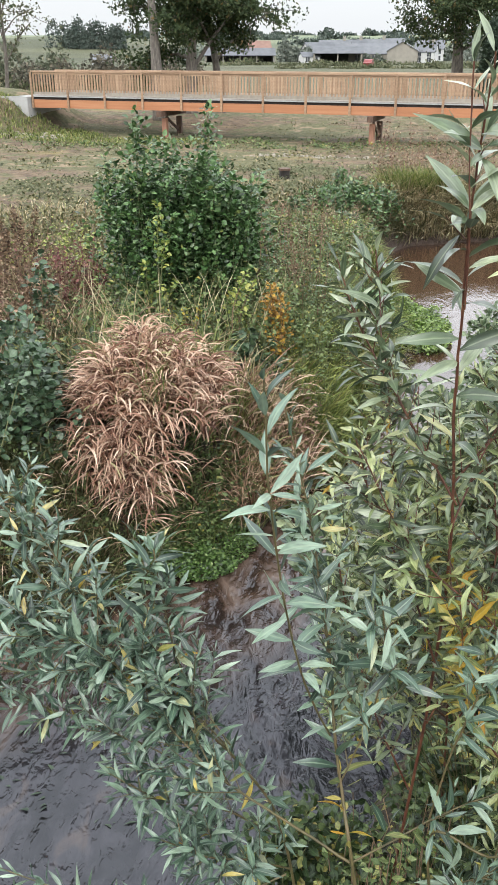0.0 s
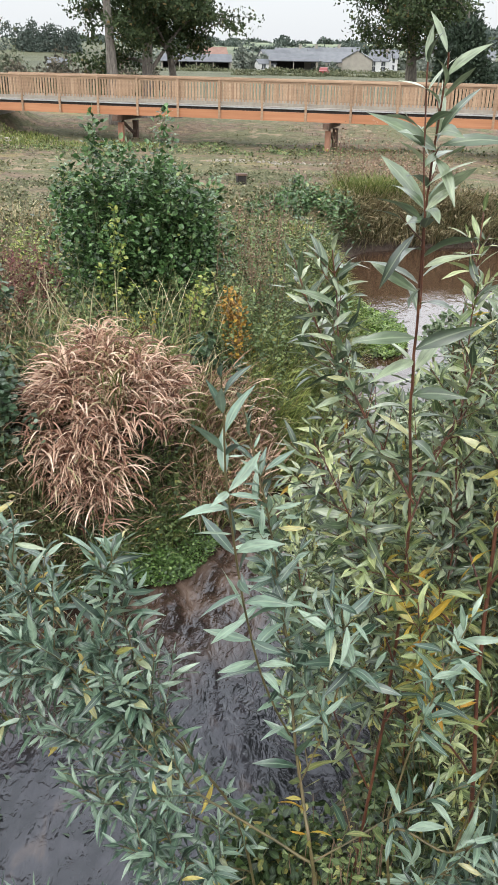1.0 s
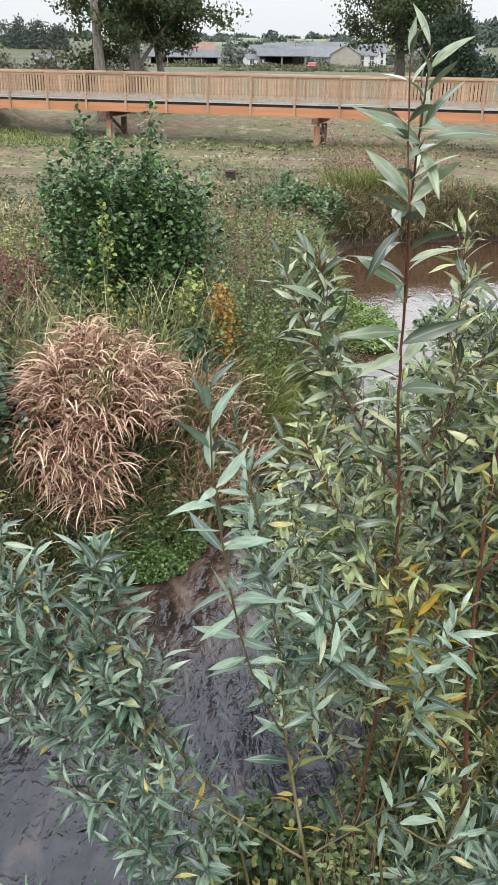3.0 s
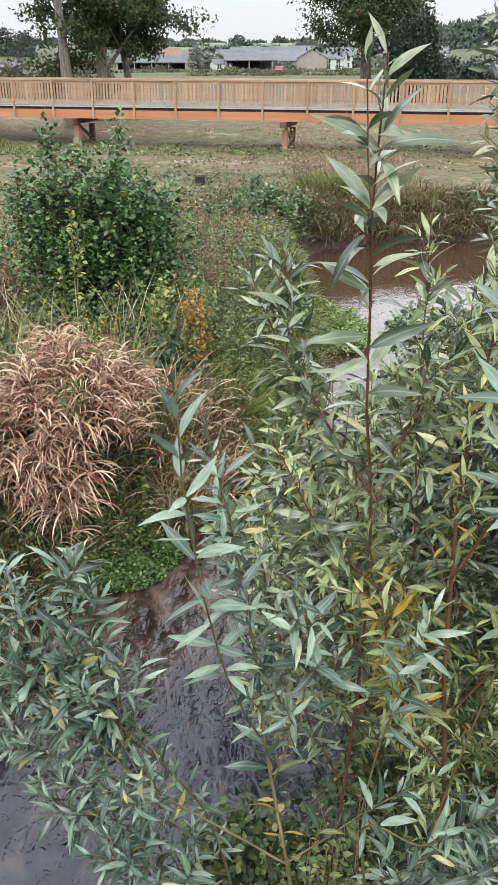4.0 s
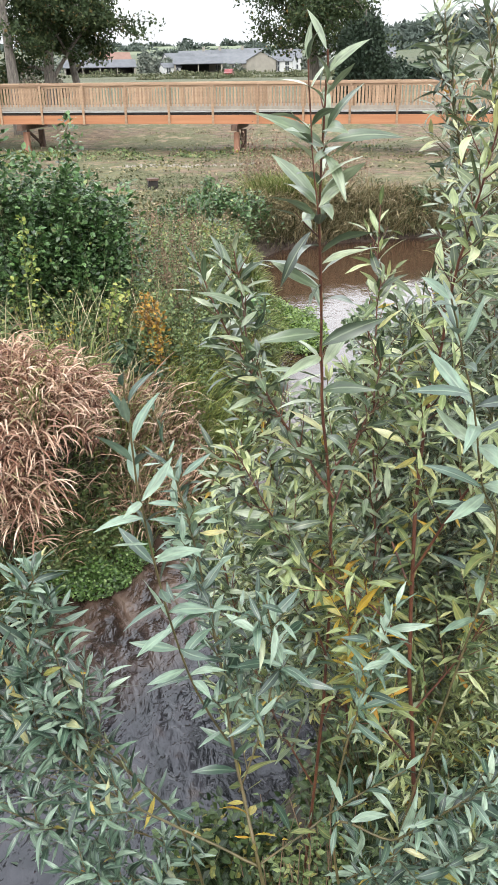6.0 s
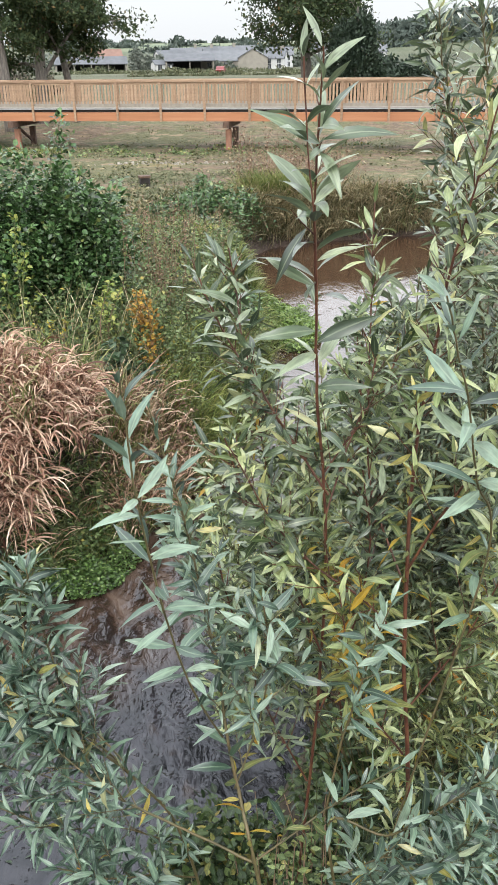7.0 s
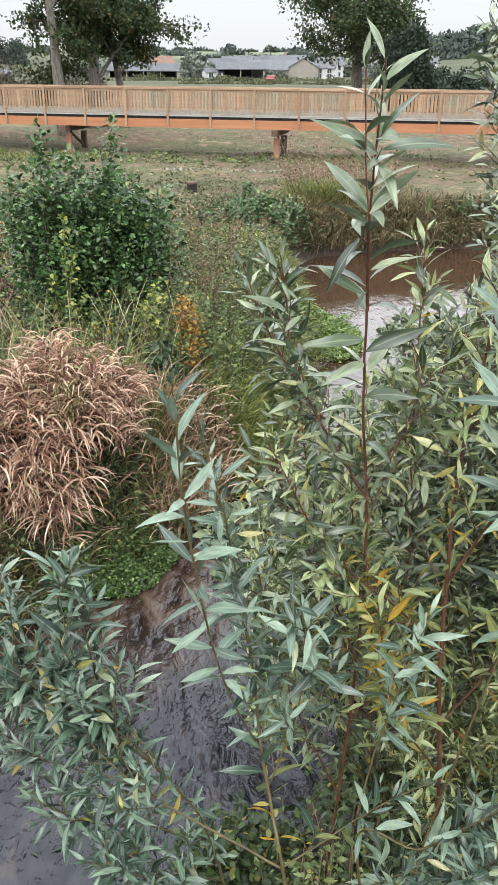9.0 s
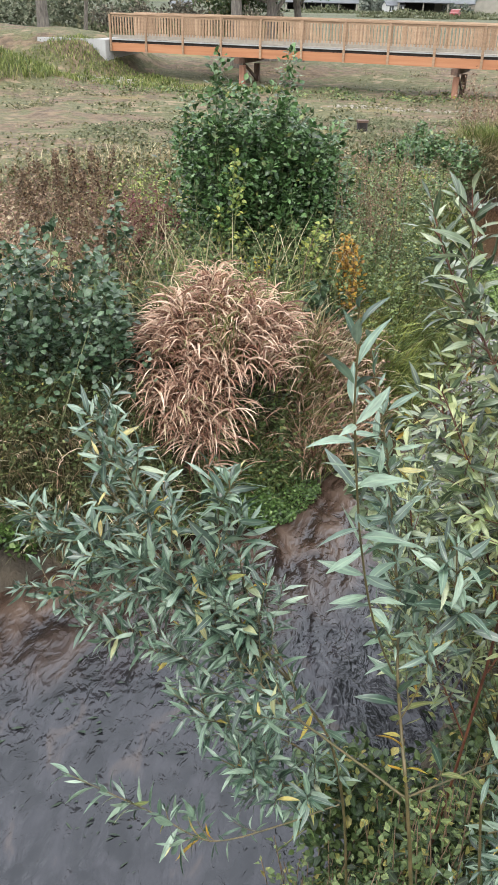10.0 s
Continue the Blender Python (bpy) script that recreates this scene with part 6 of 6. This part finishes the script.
RED, OLIVE = M_STEM_RED, M_STEM_OLIVE
willow("tall willow with red-brown stems and long green leaves", (0.62, 2.55, 0.9), [
    ([(0.62, 2.55, 0.9), (0.7, 2.5, 1.9), (0.72, 2.45, 2.73), (0.692, 2.42, 3.286), (0.645, 2.38, 3.66), (0.621, 2.32, 3.939), (0.594, 2.25, 4.186), (0.584, 2.2, 4.372), (0.577, 2.14, 4.539), (0.568, 2.1, 4.652)], 0.013, 0.66, 3, 0.16, 0.15, RED),
    ([(0.60, 2.2, 4.0), (0.575, 2.15, 4.22), (0.55, 2.14, 4.39), (0.538, 2.13, 4.52), (0.528, 2.12, 4.63)], 0.004, 0.25, 2, 0.1, 0.14, RED),
    ([(0.71, 2.42, 3.25), (0.59, 2.5, 3.45), (0.5, 2.6, 3.6), (0.39, 2.75, 3.79), (0.31, 2.83, 4.0)], 0.008, 0.1, 17, 0.28, 0.135, RED),
    ([(0.58, 2.52, 3.44), (0.46, 2.6, 3.7), (0.44, 2.7, 3.91), (0.42, 2.72, 4.05)], 0.006, 0.1, 14, 0.2, 0.13, RED),
    ([(0.7, 2.42, 3.15), (0.79, 2.5, 3.37), (0.88, 2.55, 3.56), (0.92, 2.6, 3.72)], 0.007, 0.15, 12, 0.22, 0.12, RED),
    ([(0.72, 2.45, 2.5), (0.6, 2.5, 2.85), (0.45, 2.5, 3.15), (0.36, 2.5, 3.45)], 0.008, 0.1, 14, 0.36, 0.125, RED),
    ([(0.72, 2.48, 2.2), (0.85, 2.5, 2.6), (0.9, 2.5, 2.95), (0.86, 2.5, 3.3)], 0.008, 0.1, 14, 0.36, 0.12, RED),
    ([(0.68, 2.5, 1.8), (0.5, 2.5, 2.25), (0.4, 2.55, 2.6), (0.33, 2.55, 2.95)], 0.008, 0.15, 14, 0.36, 0.12, RED),
], 201, M_WILLOW_GREY)
willow("willow with olive stems and large blue-green leaves", (0.5, 2.0, 0.95), [
    ([(0.5, 2.0, 0.95), (0.42, 1.85, 1.6), (0.34, 1.83, 2.22), (0.31, 1.96, 2.39), (0.28, 2.05, 2.62), (0.26, 2.15, 2.85), (0.22, 2.25, 3.12), (0.18, 2.3, 3.35), (0.1, 2.35, 3.66)], 0.015, 0.5, 12, 0.3, 0.13, OLIVE),
    ([(0.28, 2.05, 2.55), (0.198, 1.98, 2.789), (0.117, 1.9, 3.121), (0.072, 1.84, 3.432), (0.047, 1.8, 3.658), (0.037, 1.77, 3.857), (0.029, 1.75, 3.97)], 0.007, 0.25, 0.2, 0.08, 0.1405, OLIVE),
    ([(0.34, 1.83, 2.22), (0.17, 1.9, 2.29), (0.02, 1.95, 2.37), (-0.12, 2.0, 2.45), (-0.27, 2.1, 2.55), (-0.47, 2.2, 2.76), (-0.74, 2.35, 3.03), (-0.82, 2.4, 3.25)], 0.009, 0.3, 15, 0.34, 0.125, OLIVE),
    ([(0.34, 1.83, 2.22), (0.49, 1.9, 2.24), (0.67, 1.95, 2.32), (0.89, 2.0, 2.37)], 0.007, 0.3, 9, 0.25, 0.13, OLIVE),
    ([(-0.12, 2.0, 2.45), (-0.28, 2.2, 2.68), (-0.35, 2.3, 2.87), (-0.37, 2.38, 3.03), (-0.35, 2.4, 3.1)], 0.005, 0.2, 10, 0.22, 0.135, OLIVE),
    ([(0.30, 1.98, 2.4), (0.4, 2.0, 2.7), (0.42, 2.0, 2.95), (0.40, 2.0, 3.15)], 0.006, 0.15, 13, 0.28, 0.13, OLIVE),
], 202, M_WILLOW_BLUE)
willow("spreading willow leaning over the stream with narrow grey-green leaves", (0.3, 2.35, 0.95), [
    ([(0.3, 2.35, 0.95), (0.15, 2.2, 1.8), (-0.02, 2.15, 2.3), (-0.28, 2.2, 2.56), (-0.6, 2.3, 2.74), (-0.92, 2.4, 2.79), (-1.23, 2.5, 2.86)], 0.012, 0.45, 15, 0.34, 0.12, OLIVE),
    ([(-0.02, 2.15, 2.3), (-0.17, 2.15, 2.54), (-0.48, 2.3, 2.62), (-0.89, 2.4, 2.54), (-1.2, 2.5, 2.47)], 0.007, 0.2, 15, 0.34, 0.115, OLIVE),
    ([(0.13, 1.95, 2.0), (-0.1, 1.85, 1.98), (-0.33, 1.8, 1.94), (-0.54, 1.85, 2.0), (-0.86, 1.9, 2.11)], 0.006, 0.35, 5, 0.2, 0.12, OLIVE),
    ([(-0.06, 2.1, 2.46), (-0.22, 2.2, 2.67), (-0.3, 2.35, 2.88), (-0.33, 2.38, 3.1)], 0.006, 0.15, 13, 0.25, 0.125, OLIVE),
    ([(-0.28, 2.2, 2.56), (-0.53, 2.3, 2.87), (-0.74, 2.4, 3.17), (-0.82, 2.45, 3.33)], 0.006, 0.15, 13, 0.28, 0.125, OLIVE),
    ([(0.1, 2.2, 1.9), (-0.1, 2.15, 2.1), (-0.3, 2.1, 2.2), (-0.5, 2.1, 2.35)], 0.006, 0.2, 15, 0.32, 0.115, OLIVE),
    ([(-0.1, 2.15, 2.2), (-0.35, 2.2, 2.35), (-0.65, 2.3, 2.4), (-0.95, 2.35, 2.5)], 0.006, 0.2, 15, 0.32, 0.115, OLIVE),
    ([(0.16, 2.2, 1.7), (0.0, 2.05, 1.95), (-0.15, 1.95, 2.1), (-0.3, 1.9, 2.25)], 0.006, 0.2, 14, 0.28, 0.115, OLIVE),
], 203, M_WILLOW_BLUE, yellow=0.022, narrow=0.9, close=0.5, small=0.92)
willow("tall willow with stout red-brown trunk and yellowing lower leaves", (1.15, 2.35, 0.95), [
    ([(1.15, 2.35, 0.95), (1.05, 2.3, 1.98), (0.99, 2.3, 2.6), (0.98, 2.32, 2.99), (0.99, 2.35, 3.42), (1.02, 2.35, 3.72), (1.03, 2.3, 4.04), (1.07, 2.25, 4.29), (1.1, 2.2, 4.55)], 0.018, 0.5, 12, 0.3, 0.125, RED),
    ([(0.99, 2.3, 2.65), (0.81, 2.3, 2.88), (0.66, 2.35, 2.99), (0.51, 2.4, 3.16), (0.36, 2.45, 3.45)], 0.009, 0.15, 14, 0.34, 0.125, RED),
    ([(0.97, 2.3, 2.98), (1.05, 2.2, 3.28), (1.1, 2.1, 3.49), (1.12, 2.0, 3.65), (1.19, 2.0, 3.92)], 0.009, 0.2, 12, 0.3, 0.13, RED),
    ([(0.68, 2.45, 3.29), (0.87, 2.6, 3.45), (1.04, 2.75, 3.6), (1.14, 2.8, 3.75)], 0.007, 0.1, 13, 0.3, 0.12, RED),
    ([(0.98, 2.35, 2.9), (0.92, 2.6, 3.17), (0.92, 2.7, 3.54), (0.94, 2.8, 3.89), (0.95, 2.85, 4.15)], 0.008, 0.2, 12, 0.26, 0.12, RED),
    ([(1.0, 2.3, 2.3), (1.2, 2.3, 2.6), (1.35, 2.3, 2.95), (1.4, 2.3, 3.3)], 0.008, 0.15, 14, 0.36, 0.12, RED),
    ([(1.02, 2.3, 2.1), (0.85, 2.25, 2.4), (0.75, 2.2, 2.7), (0.7, 2.2, 3.0)], 0.008, 0.2, 13, 0.34, 0.12, RED),
], 204, M_WILLOW, yellow=0.15)
willow("slender willow with fine narrow leaves on upright shoots", (1.7, 3.0, 0.9), [
    ([(1.7, 3.0, 0.9), (1.66, 3.0, 2.2), (1.52, 3.0, 3.48), (1.39, 3.0, 3.99), (1.3, 3.0, 4.32), (1.23, 3.0, 4.57), (1.18, 3.0, 4.84)], 0.014, 0.4, 16, 0.34, 0.10, OLIVE),
    ([(1.62, 2.95, 2.6), (1.5, 2.7, 3.4), (1.37, 2.6, 3.92), (1.28, 2.6, 4.29), (1.21, 2.6, 4.59), (1.15, 2.6, 4.86)], 0.010, 0.2, 16, 0.32, 0.10, OLIVE),
    ([(1.64, 3.0, 2.5), (1.45, 3.1, 3.0), (1.25, 3.15, 3.4), (1.15, 3.2, 3.8)], 0.008, 0.1, 16, 0.36, 0.105, OLIVE),
    ([(1.66, 3.0, 2.2), (1.8, 2.9, 2.8), (1.85, 2.8, 3.5), (1.75, 2.8, 4.2), (1.6, 2.8, 4.7)], 0.009, 0.2, 16, 0.36, 0.105, OLIVE),
    ([(1.67, 3.0, 2.0), (1.5, 2.8, 2.5), (1.4, 2.7, 2.9), (1.35, 2.6, 3.3)], 0.008, 0.15, 14, 0.36, 0.11, OLIVE),
], 205, M_WILLOW_GREY, yellow=0.04)
willow("low willow shoots with large blue-green leaves", (0.8, 2.05, 0.95), [
    ([(0.8, 2.05, 0.95), (0.68, 1.98, 1.7), (0.61, 1.9, 2.28), (0.77, 1.8, 2.3), (0.88, 1.72, 2.47), (1.02, 1.68, 2.63), (1.12, 1.65, 2.8)], 0.011, 0.62, 8, 0.22, 0.14, OLIVE),
    ([(0.61, 1.95, 2.25), (0.65, 1.95, 2.56), (0.69, 1.95, 2.73), (0.74, 1.95, 2.95), (0.79, 1.95, 3.12)], 0.007, 0.35, 9, 0.22, 0.13, OLIVE),
    ([(0.7, 2.0, 1.85), (0.85, 1.95, 1.98), (1.0, 1.9, 1.97), (1.29, 1.9, 2.06)], 0.006, 0.3, 12, 0.28, 0.13, OLIVE),
    ([(0.85, 2.05, 1.6), (0.95, 2.05, 2.2), (1.137, 2.05, 3.177), (1.036, 1.98, 3.506), (0.954, 1.90, 3.760), (0.879, 1.85, 3.956), (0.815, 1.80, 4.103)], 0.008, 0.5, 0.2, 0.08, 0.15, OLIVE),
], 206, M_WILLOW_BLUE, yellow=0.06)
willow("willow thicket behind with dense grey-green leaves", (1.15, 3.4, 0.9), [
    ([(1.15, 3.4, 0.9), (1.0, 3.2, 1.8), (0.75, 3.05, 2.5), (0.6, 3.0, 3.05), (0.55, 3.0, 3.5)], 0.012, 0.3, 16, 0.42, 0.115, RED),
    ([(1.05, 3.3, 1.5), (1.1, 3.2, 2.3), (1.05, 3.15, 3.0), (1.0, 3.1, 3.6)], 0.010, 0.15, 16, 0.42, 0.115, RED),
    ([(1.08, 3.3, 1.4), (0.8, 3.1, 1.8), (0.5, 3.0, 2.2), (0.35, 2.95, 2.7)], 0.010, 0.2, 15, 0.4, 0.115, RED),
    ([(1.1, 3.35, 1.3), (1.4, 3.3, 2.0), (1.5, 3.3, 2.7), (1.45, 3.25, 3.3)], 0.010, 0.2, 16, 0.42, 0.115, RED),
], 207, M_WILLOW, near=150, yellow=0.08, close=0.75, small=0.82)


def shoots(base, n, lo, hi, seed, r0=0.009, per=13, reach=0.36, length=0.115, bark=RED, bare=0.35):
    """Rising shoots from one foot to tips spread evenly through a box."""
    rng = rng_of(seed)
    out = []
    for k in range(n):
        tip = np.array(lo) + (np.array(hi) - np.array(lo)) * ((np.array([k * 0.7549, k * 0.5698, k * 0.3819]) + rng.uniform(0, 0.15, 3)) % 1.0)
        b = np.asarray(base) + rng.normal(0, 0.06, 3) * (1, 1, 0)
        m1 = b + (tip - b) * (0.45, 0.45, 0.35) + rng.normal(0, 0.05, 3)
        m2 = b + (tip - b) * (0.85, 0.85, 0.72) + rng.normal(0, 0.04, 3)
        out.append(([tuple(b), tuple(m1), tuple(m2), tuple(tip)], r0, bare, per, reach, length, bark))
    return out


willow("dense willow thicket with red-brown shoots over the stream", (1.3, 3.2, 0.9), shoots((1.3, 3.2, 0.9), 13, (0.25, 2.5, 2.35), (1.0, 3.2, 3.45), 401, r0=0.006, bare=0.6, bark=OLIVE), 208, M_WILLOW, near=200, yellow=0.06, close=0.85, small=0.82)
willow("dense willow thicket with yellowing lower leaves", (1.5, 2.8, 0.9), shoots((1.5, 2.8, 0.9), 15, (0.95, 2.3, 2.1), (2.0, 3.3, 3.8), 402, r0=0.006, bare=0.28, bark=OLIVE), 209, M_WILLOW, near=200, yellow=0.10, close=0.85, small=0.82)
willow("low dense willow growth with blue-green leaves", (0.85, 2.35, 0.9), shoots((0.85, 2.35, 0.9), 9, (0.72, 1.8, 1.6), (1.5, 2.2, 2.3), 403, length=0.115, bare=0.2, r0=0.006, bark=OLIVE), 210, M_WILLOW_BLUE, near=200, yellow=0.06)
willow("tall fine-leaved willow at the back of the thicket", (2.2, 3.6, 0.9), shoots((2.2, 3.6, 0.9), 12, (1.35, 3.2, 3.0), (2.4, 4.0, 4.7), 404, length=0.10, bark=OLIVE), 211, M_WILLOW_GREY, near=120, yellow=0.03, close=0.8, small=0.85)
willow("fine-leaved willow shoots beside the tall trunk", (1.45, 3.1, 0.9), shoots((1.45, 3.1, 0.9), 12, (1.02, 2.6, 3.2), (1.65, 3.2, 4.3), 405, length=0.10, bark=OLIVE), 212, M_WILLOW_GREY, near=120, yellow=0.03, close=0.8, small=0.85)
willow("leafy willow growth rising beside the tall shoot", (1.55, 3.3, 0.9), shoots((1.55, 3.3, 0.9), 11, (0.98, 2.9, 3.2), (1.75, 3.5, 4.2), 406, r0=0.007, length=0.11, bark=RED), 213, M_WILLOW_GREY, near=100, yellow=0.02, close=0.85, small=0.9)
